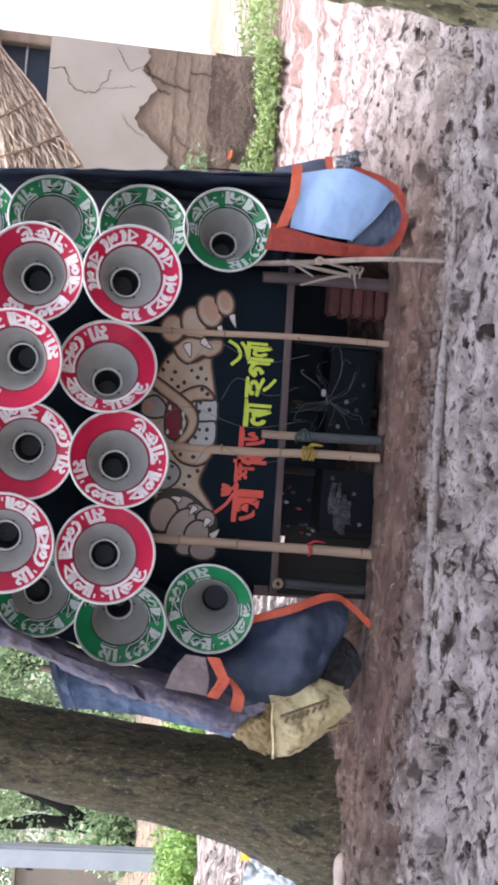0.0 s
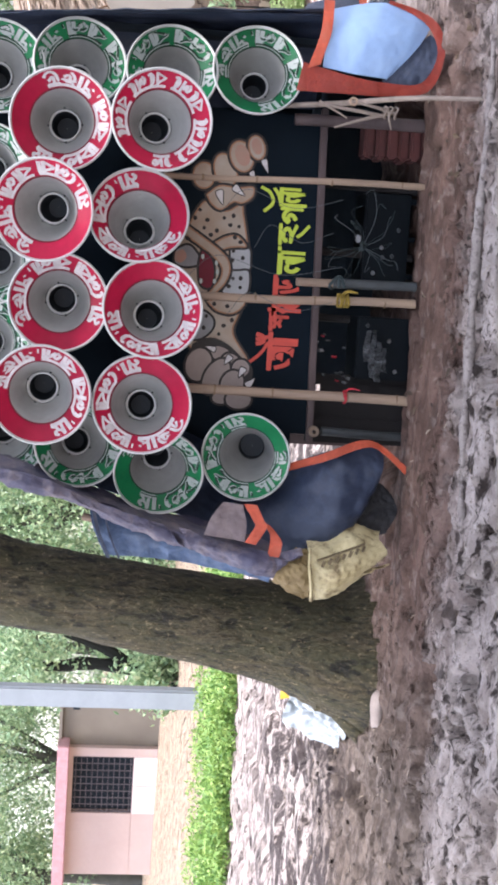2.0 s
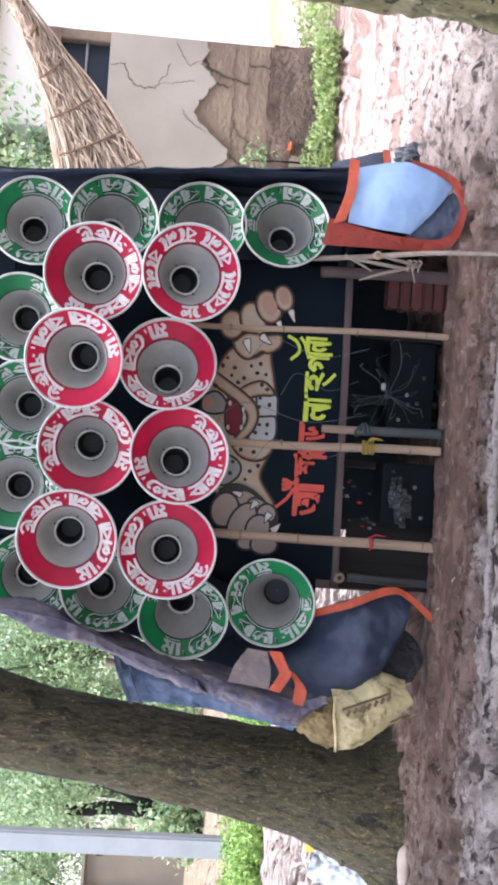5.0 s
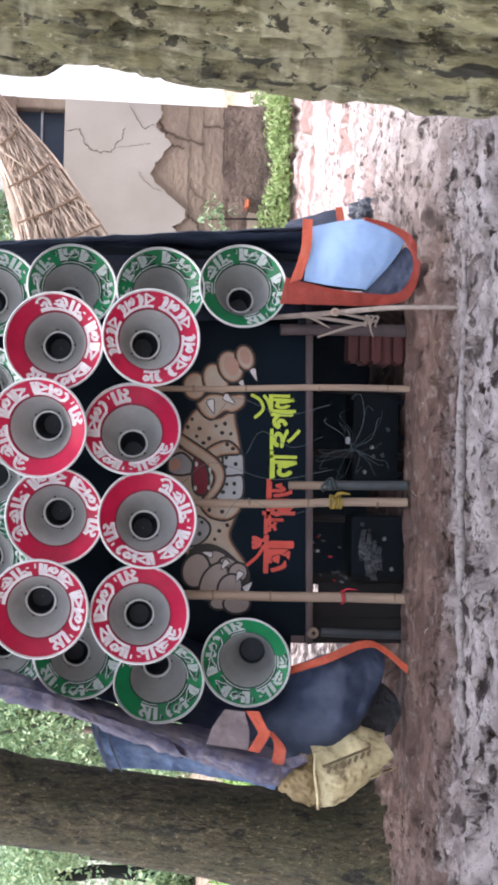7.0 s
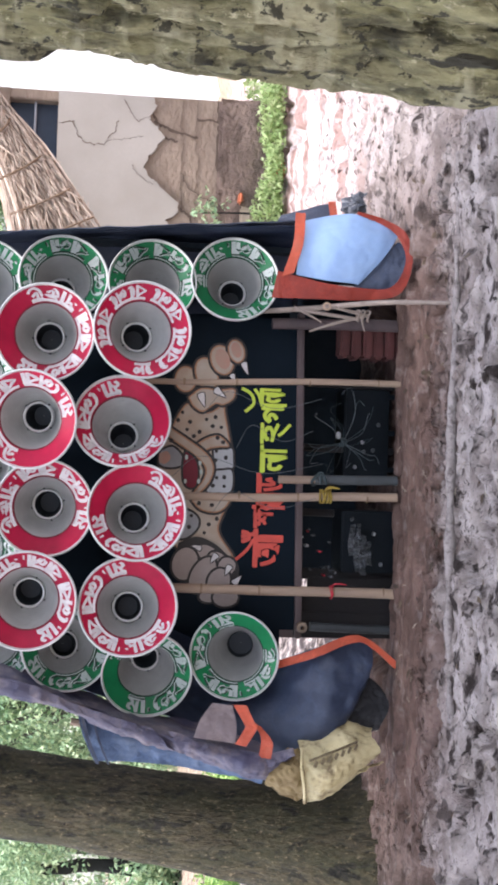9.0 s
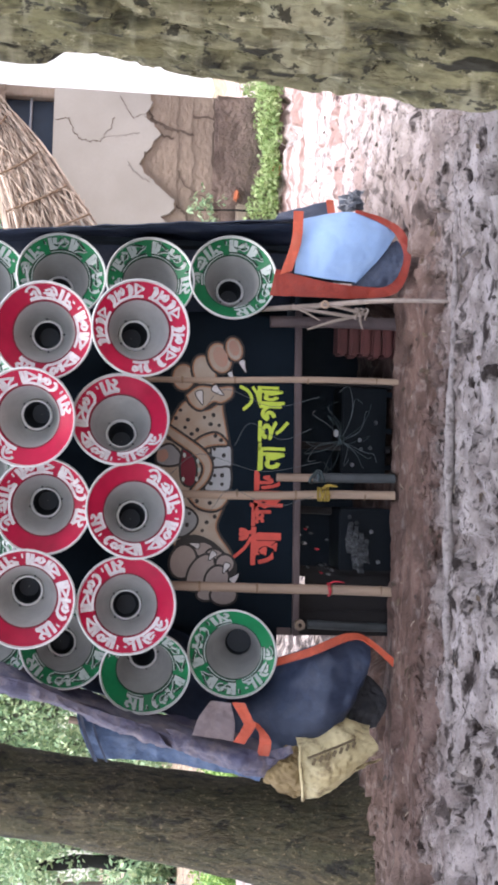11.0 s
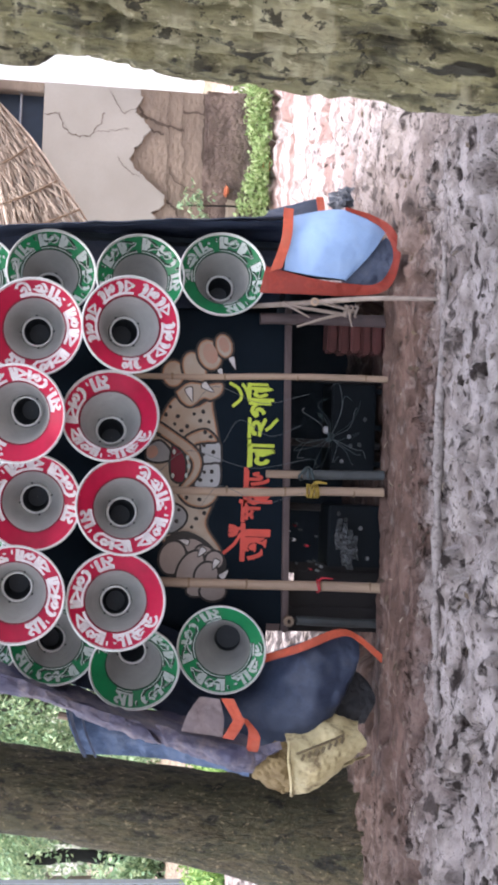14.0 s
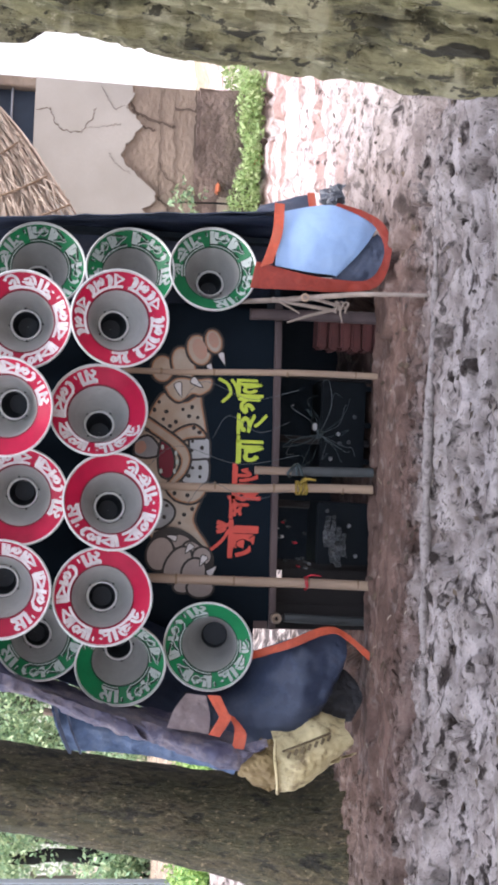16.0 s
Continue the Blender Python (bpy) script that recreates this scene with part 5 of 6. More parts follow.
part("prop", at_home(blue, tube([(-1.42, 6.62, -0.05), (-1.36, 6.62, 0.8), (-1.25, 6.64, 1.65)], 0.02, 8)), "bamboo", blue)

# ---- sack ----
sack = thing("sack", "crumpled cream woven sack with faded print against the tarpaulin", "sack", (-1.4, 6.2, 0))
part("bag", at_home(sack, cloth([
    [(-1.22, 6.34, 0.50), (-1.20, 6.34, 0.38), (-1.15, 6.34, 0.28), (-1.20, 6.30, 0.10)],
    [(-1.27, 6.20, 0.49), (-1.26, 6.17, 0.375), (-1.19, 6.18, 0.28), (-1.22, 6.20, 0.12)],
    [(-1.36, 6.12, 0.475), (-1.35, 6.08, 0.355), (-1.28, 6.10, 0.25), (-1.25, 6.16, 0.10)],
    [(-1.43, 6.12, 0.47), (-1.42, 6.08, 0.345), (-1.345, 6.11, 0.225), (-1.28, 6.17, 0.09)],
    [(-1.50, 6.17, 0.46), (-1.50, 6.15, 0.37), (-1.42, 6.18, 0.23), (-1.36, 6.22, 0.12)],
    [(-1.545, 6.24, 0.45), (-1.55, 6.24, 0.39), (-1.475, 6.26, 0.25), (-1.43, 6.28, 0.18)],
    [(-1.50, 6.36, 0.45), (-1.50, 6.36, 0.38), (-1.44, 6.36, 0.20), (-1.38, 6.34, 0.02)]], 7, 6, 0.022, 9, 0.006, 31)), "sack", sack)
part("neck", at_home(sack, cloth([
    [(-1.27, 6.20, 0.55), (-1.34, 6.15, 0.62), (-1.41, 6.14, 0.655), (-1.455, 6.17, 0.665)],
    [(-1.27, 6.17, 0.51), (-1.36, 6.10, 0.54), (-1.44, 6.11, 0.58), (-1.50, 6.17, 0.58)],
    [(-1.27, 6.18, 0.47), (-1.38, 6.10, 0.475), (-1.47, 6.13, 0.47), (-1.545, 6.2, 0.46)]], 7, 6, 0.035, 10, 0.005, 30)), "sack_dark", sack, "brown stained twisted neck of the sack")
part("frill", at_home(sack, tube([(-1.27, 6.14, 0.485), (-1.36, 6.08, 0.49), (-1.45, 6.09, 0.475), (-1.55, 6.18, 0.455)], [0.006, 0.009, 0.008, 0.012], 8, 6, rough=0.004)), "sack", sack)
for k in range(7):
    t = k / 6
    p = Vector((-1.335 + 0.085 * t, 6.066 + 0.03 * abs(t - 0.4), 0.42 - 0.20 * t))
    part("printed_bar", at_home(sack, box((-0.016, 0.002, -0.007), (0.016, 0.010, 0.007), m=Matrix.Translation(p) @ Matrix.Rotation(radians(22), 4, "Y"))), "ink", sack, smooth=False)
part("printed_bar", at_home(sack, box((-0.004, -0.002, -0.13), (0.004, 0.012, 0.13), m=Matrix.Translation((-1.275, 6.10, 0.33)) @ Matrix.Rotation(radians(-22), 4, "Y"))), "ink", sack, smooth=False)

# ---- pole lying half sunk in the mud ----
lying = thing("bamboo_pole", "long mud caked pole lying half sunk in the mud", "pole", (0.3, 5.27, 0))
part("cane", at_home(lying, tube([(1.55, 5.30, -0.004), (0.75, 5.255, 0.004), (0.29, 5.265, 0.006), (-0.16, 5.25, 0.004), (-0.75, 5.245, -0.010), (-1.2, 5.2, -0.05)], [0.013, 0.017, 0.018, 0.017, 0.014, 0.011], 14, 40, rough=0.012)), "mud_pole", lying)


# ---- trees ----
def crown(bm, centre, spread, clumps, per, leaf, seed):
    rng = random.Random(seed)
    for _ in range(clumps):
        a, q = rng.uniform(0, 6.28), math.sqrt(rng.random())
        d = Vector((q * math.cos(a), q * math.sin(a), rng.gauss(0, 0.38)))
        c = Vector(centre) + Vector((d.x * spread[0], d.y * spread[1], d.z * spread[2]))
        leaves(bm, c, rng.uniform(0.35, 0.9) * min(spread) * 0.45, per, leaf, rng, 0.7)


tree = thing("tree", "leaning tree with rough grey olive bark beside the rack", "tree", (-2.08, 7.12, 0))
o = tree.location
bm = tube([(-2.10, 7.15, -0.1), (-2.06, 7.12, 0.12), (-1.97, 7.1, 0.5), (-1.90, 7.1, 1.0), (-1.80, 7.1, 1.6), (-1.73, 7.1, 2.2), (-1.6, 7.1, 3.2), (-1.5, 7.1, 4.4)], [0.50, 0.40, 0.295, 0.265, 0.245, 0.235, 0.21, 0.17], 72, 22, rough=0.02)
bm.transform(Matrix.Translation(-o))
part("trunk", bm, "bark_far", tree)
for a, b, r in (((-2.33, 7.0, 0.14), (-2.56, 6.95, -0.06), 0.11),):
    bm = tube([Vector(a) + Vector((0, 0, 0.12)), a, b], [r * 0.9, r, r * 0.5], 14, 8, rough=0.02)
    bm.transform(Matrix.Translation(-o))
    part("root", bm, "bark_far", tree)
bm = tube([(-1.74, 7.1, 1.75), (-1.66, 7.08, 2.02), (-1.53, 7.05, 2.35), (-1.30, 7.0, 3.0), (-1.1, 6.9, 3.9)], [0.15, 0.165, 0.16, 0.14, 0.11], 36, 10, rough=0.02)
bm.transform(Matrix.Translation(-o))
part("limb", bm, "bark_far", tree)
# Limbs and crown reach forward out of view, placed to shade the foreground.
for tip in ((-3.2, 3.6, 6.2), (-0.2, 4.0, 6.4), (-1.4, 2.6, 6.6), (-2.6, 4.8, 6.2)):
    bm = tube([(-1.5, 7.1, 4.2), Vector((-1.5, 7.1, 4.2)).lerp(Vector(tip), 0.5) + Vector((0, 0, 0.25)), tip], [0.13, 0.09, 0.03], 10, 5)
    bm.transform(Matrix.Translation(-o))
    part("limb", bm, "bark_far", tree)
bm = bmesh.new()
crown(bm, (-1.6, 3.3, 6.7), (2.5, 2.3, 1.4), 105, 60, 0.42, 3)
bm.transform(Matrix.Translation(-o))
part("crown", bm, "leaf_dark", tree, smooth=False)

near = thing("tree", "mossy olive tree trunk with pitted bark close by", "tree", (1.0, 2.1, 0))
o = near.location
bm = tube([(1.03, 2.1, -0.1), (1.022, 2.1, 0.3), (1.020, 2.1, 0.8), (1.022, 2.1, 1.0), (1.024, 2.1, 1.25), (1.031, 2.1, 1.45), (1.046, 2.1, 1.7), (1.085, 2.1, 2.4), (1.2, 2.1, 4.2)], [0.36, 0.27, 0.245, 0.24, 0.235, 0.23, 0.23, 0.22, 0.17], 240, 52)
for v in bm.verts:
    p = v.co
    axis = Vector((1.03 + 0.06 * (p.z - 1.2), 2.1, p.z))
    d = (p - axis).normalized()
    a = math.atan2(d.y, d.x)
    ring = Vector((d.x * 2.2, d.y * 2.2, 0))
    flake = noise.noise(Vector((ring.x * 2.4, ring.y * 2.4, p.z * 4.2)) + Vector((7, 1, 0)))
    k = 0.008 * max(-1.0, min(1.0, flake / 0.08))
    k += 0.022 * noise.noise(Vector((ring.x * 1.4, ring.y * 1.4, p.z * 3.0)))
    k += 0.014 * noise.noise(Vector((ring.x * 3.5, ring.y * 3.5, p.z * 6.0)) + Vector((5, 0, 0)))
    pit = noise.noise(Vector((ring.x * 4.4, ring.y * 4.4, p.z * 9.0)) + Vector((0, 9, 0)))
    k -= 0.030 * max(0.0, min(1.0, (pit - 0.22) / 0.15))
    pit = noise.noise(Vector((ring.x * 9, ring.y * 9, p.z * 15.0)) + Vector((3, 2, 0)))
    k -= 0.010 * max(0.0, min(1.0, (pit - 0.24) / 0.16))
    k += 0.006 * noise.noise(Vector((ring.x * 16, ring.y * 16, p.z * 26)))
    v.co = p + d * k
bm.transform(Matrix.Translation(-o))
part("trunk", bm, "bark_near", near)
# Unseen limbs and crown, added overhead to keep sun off the near ground.
for tip in ((2.6, 1.2, 6.2), (0.2, 3.2, 6.0), (1.2, 0.2, 6.4), (2.2, 3.6, 6.0)):
    bm = tube([(1.2, 2.1, 4.0), Vector((1.2, 2.1, 4.0)).lerp(Vector(tip), 0.5) + Vector((0, 0, 0.25)), tip], [0.13, 0.09, 0.03], 10, 5)
    bm.transform(Matrix.Translation(-o))
    part("limb", bm, "bark_near", near)
bm = bmesh.new()
crown(bm, (0.4, 2.2, 6.5), (2.3, 2.2, 1.4), 100, 60, 0.42, 4)
bm.transform(Matrix.Translation(-o))
part("crown", bm, "leaf_dark", near, smooth=False)

# ---- mud house ----
HY = 10.9
house = thing("house", "mud house with cracked cream plaster peeling from the wall", "house", (2.0, 12.0, 0))
o = house.location


def hp(name, bm, mat, label="", parent=None, smooth=True):
    bm.transform(Matrix.Translation(-o))
    return part(name, bm, mat, parent or house, label, smooth)


X0, X1 = 0.8, 3.42
wall = hp("wall", box((X0, HY, 0.30), (X1, HY + 0.35, 2.08), bevel=0.02), "mud_wall", "bare mud wall")
hp("upper_wall", plate([(2.56, 2.505), (X1 - 0.002, 2.505), (X1 - 0.002, 2.70)], HY + 0.01, 0.33), "mud_wall", smooth=False)
hp("pier", box((X1 - 0.09, HY + 0.02, 2.06), (X1, HY + 0.35, 2.52), bevel=0.01), "mud_wall")
hp("pier", plate([(X0, 2.075), (2.3, 2.075), (2.3, 2.43)], HY + 0.004, 0.34), "mud_wall", smooth=False)
hp("shutter", box((2.2, HY + 0.16, 2.07), (X1 - 0.08, HY + 0.2, 2.51), bevel=0.004), "door_blue", "dark blue window shutter")
hp("window_bar", tube([(2.3, HY + 0.1, 2.29), (X1 - 0.09, HY + 0.1, 2.28)], 0.012, 8), "alu")
hp("side_wall", box((X1 - 0.35, HY + 0.35, 0.0), (X1, HY + 4.5, 2.62), bevel=0.02), "mud_wall")
hp("roof", box((X0 - 0.2, HY - 0.12, 0.0), (X1 + 0.04, HY + 4.6, 0.07), bevel=0.02, m=Matrix(((1, 0, 0, 0), (0, 1, 0, 0), (0.25, 0, 1, 1.865), (0, 0, 0, 1)))), "thatch", "sloping thatch roof")
b = bmesh.new()
box((X0 - 0.05, HY - 0.07, -0.1), (X1 + 0.01, HY + 0.36, 0.66), b, 0.03)
bmesh.ops.subdivide_edges(b, edges=b.edges[:], cuts=14, use_grid_fill=True)
for v in b.verts:
    q = v.co
    if q.y < HY + 0.1:
        v.co.y += 0.05 * noise.noise(q * 4) + 0.03 * noise.noise(q * 11)
    if q.z > 0.5:
        v.co.z += 0.03 * noise.noise(q * 7)
hp("plinth", b, "mud_base", "dark crumbling mud plinth")

for x, z, w, h, mat in ((2.53, 0.45, 0.05, 0.025, "clay"), (2.36, 0.40, 0.10, 0.06, "tan"), (2.70, 0.24, 0.10, 0.06, "mud_base")):
    b = box((x - w, HY - 0.11, z - h), (x + w, HY + 0.02, z + h), bevel=0.018)
    for v in b.verts:
        v.co += Vector((0.03 * noise.noise(v.co * 13), 0.02 * noise.noise(v.co * 9), 0.03 * noise.noise(v.co * 11)))
    hp("exposed_brick", b, mat, "broken brick showing in the plinth")

# plaster coat with a torn edge
edge = [(1.9, 0.95), (2.16, 1.02), (2.31, 1.10), (2.40, 1.00), (2.47, 0.99), (2.52, 1.06), (2.60, 1.16), (2.66, 1.21), (2.70, 1.28), (2.78, 1.31), (2.88, 1.27), (2.92, 1.22), (2.99, 1.20), (3.04, 1.13), (3.10, 1.17), (3.16, 1.22), (3.20, 1.28), (3.27, 1.25), (3.33, 1.22), (3.405, 1.24)]
rng = random.Random(11)
fine = []
for (a, b_), (c, d) in zip(edge, edge[1:]):
    for k in range(4):
        t = k / 4
        fine.append((a + (c - a) * t + rng.uniform(-0.008, 0.008), b_ + (d - b_) * t + rng.uniform(-0.012, 0.012)))
outline = [(X0 + 0.02, 2.075), (X0 + 0.02, 0.95)] + fine + [(3.405, 1.24), (3.408, 2.075)]
hp("plaster", plate(outline, HY - 0.028, 0.03), "plaster", "cracked cream plaster coat", smooth=False)


def crack(pts, w, seed, y):
    """A thin branching line of dark earth, uneven in width."""
    rng = random.Random(seed)
    line = []
    for (a, b_), (c, d) in zip(pts, pts[1:]):
        for k in range(7):
            t = k / 7
            line.append((a + (c - a) * t + rng.uniform(-0.011, 0.011), b_ + (d - b_) * t + rng.uniform(-0.011, 0.011)))
    line.append(pts[-1])
    bm = bmesh.new()
    rows = []
    for k, (x, z) in enumerate(line):
        u, v = line[min(k + 1, len(line) - 1)], line[max(k - 1, 0)]
        n = Vector((u[1] - v[1], 0, v[0] - u[0])).normalized() * w * rng.uniform(0.35, 1.0) * (0.3 if k in (0, len(line) - 1) else 1)
        p = Vector((x, y, z))
        rows.append([bm.verts.new(p + n), bm.verts.new(p - n), bm.verts.new(p - n + Vector((0, 0.004, 0))), bm.verts.new(p + n + Vector((0, 0.004, 0)))])
    for p, q in zip(rows, rows[1:]):
        for k in range(4):
            bm.faces.new((p[k], p[(k + 1) % 4], q[(k + 1) % 4], q[k]))
    bm.faces.new(rows[0])
    bm.faces.new(rows[-1][::-1])
    bmesh.ops.recalc_face_normals(bm, faces=bm.faces[:])
    return bm


for k, (pts, w) in enumerate((([(3.12, 2.06), (3.145, 1.94), (3.03, 1.90), (2.97, 1.845), (2.95, 1.75), (2.955, 1.67), (3.08, 1.57), (3.175, 1.55)], 0.005), ([(3.0, 1.62), (3.02, 1.45), (3.06, 1.32)], 0.002), ([(3.36, 1.50), (3.25, 1.44), (3.18, 1.38), (3.22, 1.28)], 0.0025), ([(2.8, 1.42), (2.72, 1.38), (2.66, 1.30), (2.62, 1.22)], 0.002))):
    hp("crack", crack(pts, w, k, HY - 0.0305), "crack", smooth=False)
for k, (pts, w) in enumerate((([(3.26, 1.24), (3.17, 1.20), (3.12, 1.05), (3.08, 0.9), (3.06, 0.84)], 0.016), ([(3.06, 1.18), (3.04, 1.08), (3.02, 1.02)], 0.012), ([(3.24, 0.86), (3.22, 0.66)], 0.012), ([(3.4, 0.98), (3.2, 1.0), (3.0, 0.97), (2.7, 0.99), (2.4, 0.96)], 0.0025), ([(3.4, 0.84), (3.1, 0.86), (2.8, 0.83), (2.5, 0.85), (2.3, 0.84)], 0.0025), ([(2.75, 0.98), (2.6, 0.9), (2.5, 0.7)], 0.006), ([(2.44, 0.98), (2.36, 0.9), (2.3, 0.86)], 0.012), ([(3.40, 0.67), (3.2, 0.66), (3.0, 0.665), (2.6, 0.655), (2.2, 0.66)], 0.016))):
    hp("crack", crack(pts, w, 20 + k, HY - 0.006), "crack", smooth=False)

# ---- leaning thatch screen of stalks ----
screen = thing("thatch_screen", "sloping screen of dry pale stalks before the house", "thatch", (2.4, 10.1, 0))
o2 = screen.location
rng = random.Random(21)
for k in range(290):
    t = rng.random()
    # lower right edge to upper left edge of the slope
    hi = Vector((3.26, 10.35, 2.70)).lerp(Vector((3.05, 10.2, 2.68)), t)
    lo = Vector((1.98, 9.95, 1.60)).lerp(Vector((1.72, 9.9, 2.22)), t)
    s = rng.uniform(-0.32, 0.25)
    e_ = 1.0 + rng.uniform(-0.35, 0.10)
    a, b_ = hi.lerp(lo, s), hi.lerp(lo, e_)
    off = Vector((rng.uniform(-0.06, 0.06), rng.uniform(-0.07, 0.07), rng.uniform(-0.06, 0.06)))
    bm = tube([a + off, a.lerp(b_, 0.5) + off + Vector((0, 0, -0.05 + rng.uniform(-0.015, 0.015))), b_ + off], [0.006, rng.uniform(0.006, 0.012), 0.004], 5, 3)
    bm.transform(Matrix.Translation(-o2))
    part("stalk", bm, "thatch", screen)
rough_straw = bmesh.new()
for k in range(520):
    t, s = rng.random(), rng.uniform(-0.28, 1.0)
    hi = Vector((3.26, 10.27, 2.70)).lerp(Vector((3.05, 10.12, 2.68)), t)
    lo = Vector((1.98, 9.87, 1.60)).lerp(Vector((1.72, 9.82, 2.22)), t)
    p = hi.lerp(lo, s) + Vector((0, rng.uniform(-0.03, 0.03), -0.05 * math.sin(s * 3.1)))
    d = ((lo - hi).normalized() + Vector((rng.gauss(0, 0.30), 0, rng.gauss(0, 0.30)))) * rng.uniform(0.05, 0.13)
    tube([p - d, p + Vector((0, -0.01, 0)), p + d], [0.004, rng.uniform(0.004, 0.010), 0.002], 4, 2, rough_straw)
rough_straw.transform(Matrix.Translation(-o2))
tagged(part("rough_straw", rough_straw, "thatch_rough", screen, "short broken straws lying across the stalks"), kind="stuff")
for t in (0.0, 0.25, 0.5, 0.72, 0.9):
    a = Vector((3.26, 10.25, 2.69)).lerp(Vector((1.98, 9.84, 1.60)), t)
    b_ = Vector((3.05, 10.1, 2.69)).lerp(Vector((1.72, 9.8, 2.24)), t)
    bm = tube([a, a.lerp(b_, 0.5) + Vector((0, -0.03, -0.04)), b_], 0.008, 6, 4)
    bm.transform(Matrix.Translation(-o2))
    part("binding", bm, "node", screen)
for x in (1.8,):
    bm = tube([(x, 10.45, -0.05), (x, 10.4, 1.6), (x, 10.3, 2.1)], 0.035, 8)
    bm.transform(Matrix.Translation(-o2))
    part("post", bm, "wood", screen)

# ---- whitewashed building beyond the house ----
far_wall = thing("building", "bright whitewashed building beyond the mud house", "building", (9.0, 19.0, 0))
part("wall", box((-4.6, 0, -0.1), (6, 0.3, 4.2), bevel=0.02), "lime", far_wall)
part("side_wall", box((-4.6, 0.3, -0.1), (-4.3, 6.0, 4.2), bevel=0.02), "lime", far_wall)
part("roof", box((-4.9, -0.3, 4.2), (6.3, 6.3, 4.35), bevel=0.02), "cement", far_wall)

# ---- building with a grille window, far behind the tree ----
shop = thing("building", "small pale pink building with a dark iron grille window", "building", (-12.15, 29.0, 0))
part("wall_lower", box((-2.2, 0, -0.3), (1.02, 0.25, 0.54), bevel=0.01), "pink_wall", shop)
part("wall_upper", box((-2.2, 0, 2.0), (1.02, 0.25, 2.2), bevel=0.01), "pink_wall", shop)
part("pier", box((-2.2, 0.003, 0.54), (-0.62, 0.25, 2.0), bevel=0.01), "pink_wall", shop)
part("pier", box((0.80, 0.003, 0.54), (1.02, 0.25, 2.0), bevel=0.01), "pink_wall", shop)
part("side_wall", box((0.77, 0.25, -0.3), (1.02, 2.0, 2.2), bevel=0.01), "pink_wall", shop)
part("roof", box((-2.5, -0.45, 2.10), (1.2, 2.2, 2.38), bevel=0.02), "pink_trim", shop, "pink painted roof slab")
# Near-black slab stands for the shade indoors behind the grille.
part("room_shade", box((-0.62, 0.24, 0.4), (0.82, 0.3, 2.1)), "void", shop)
win = part("window", box((-0.62, 0.02, 0.52), (0.80, 0.07, 0.56)), "grille", shop)
for k in range(9):
    x = -0.60 + k * 0.172
    part("grille_bar", box((x, 0.03, 0.56), (x + 0.02, 0.055, 2.0)), "grille", win, smooth=False)
for k in range(11):
    z = 0.60 + k * 0.132
    part("grille_bar", box((-0.62, 0.026, z), (0.80, 0.05, z + 0.02)), "grille", win, smooth=False)
part("panel", box((-0.62, -0.02, -0.04), (0.06, 0.02, 0.52), bevel=0.006), "lime", shop, "pale shutter panel")
part("panel", box((0.09, -0.02, -0.04), (0.80, 0.02, 0.52), bevel=0.006), "lime", shop, "pale shutter panel")

shed = thing("building", "low grey brown cement shed beside the pink building", "building", (-10.3, 29.2, 0))
part("wall", box((-0.92, 0, -0.3), (0.36, 0.25, 2.3), bevel=0.01), "cement", shed)
# Vent is a near-black patch for the shade in its opening.
part("vent", box((0.05, -0.01, 1.9), (0.22, 0.02, 2.06)), "void", shed)
part("side_wall", box((0.11, 0.25, -0.3), (0.36, 1.1, 2.3), bevel=0.01), "cement", shed)
part("roof", box((-0.98, -0.1, 2.3), (0.42, 1.2, 2.38), bevel=0.01), "cement", shed)

lamp_post = thing("utility_pole", "plain grey concrete utility pole beside the hedge", "pole", (-6.1, 18.0, 0))
part("shaft", box((-0.15, -0.12, -0.2), (0.15, 0.12, 7.5), bevel=0.03), "concrete", lamp_post)


# ---- far trees, hedge, bush ----
def far_tree(at, height, spread, seed, label):
    e = thing("tree", label, "tree", at, group="far trees")
    rng = random.Random(seed)
    part("trunk", tube([(0, 0, -0.2), (0.1, 0, height * 0.3), (0.0, 0.1, height * 0.7)], [0.22, 0.17, 0.08], 10, 4, rough=0.02), "bark_haze", e)
    for _ in range(4):
        a = rng.uniform(0, 6.3)
        part("limb", tube([(0.05, 0, height * 0.35), (math.cos(a) * spread * 0.3, math.sin(a) * spread * 0.3, height * 0.55), (math.cos(a) * spread * 0.6, math.sin(a) * spread * 0.6, height * 0.75)], [0.1, 0.07, 0.02], 7, 4), "bark_haze", e)
    bm = bmesh.new()
    for _ in range(95):
        d = Vector((rng.gauss(0, 0.45) * spread, rng.gauss(0, 0.45) * spread, height * 0.62 + rng.gauss(0, 0.27) * height * 0.8))
        if d.z < 1.0:
            d.z = 1.0 + rng.random()
        leaves(bm, d, rng.uniform(0.6, 1.1), 150, 0.135, rng, 0.7)
    part("crown", bm, "leaf_far", e, smooth=False)


for k, (x, y, h, s) in enumerate(((-13.5, 34, 6.5, 2.6), (-10.4, 34.5, 7.0, 2.8), (-7.4, 33, 6.5, 2.4), (-16.5, 33, 7, 2.6), (-4.5, 36, 7, 2.8), (-9.0, 40, 9, 3.4), (-14, 41, 9, 3.6), (-3.0, 27, 6, 2.2), (-5.6, 30, 6, 2.2), (0.6, 24, 6.5, 2.6), (3.2, 19, 6.5, 2.2), (-1.5, 34, 8, 3), (-19, 38, 8, 3))):
    far_tree((x, y, 0), h, s, 40 + k, "leafy green roadside tree with haze put into its colours")

stump = thing("tree", "dark bare forked trunk before the far trees", "tree", (-7.6, 24.0, 0))
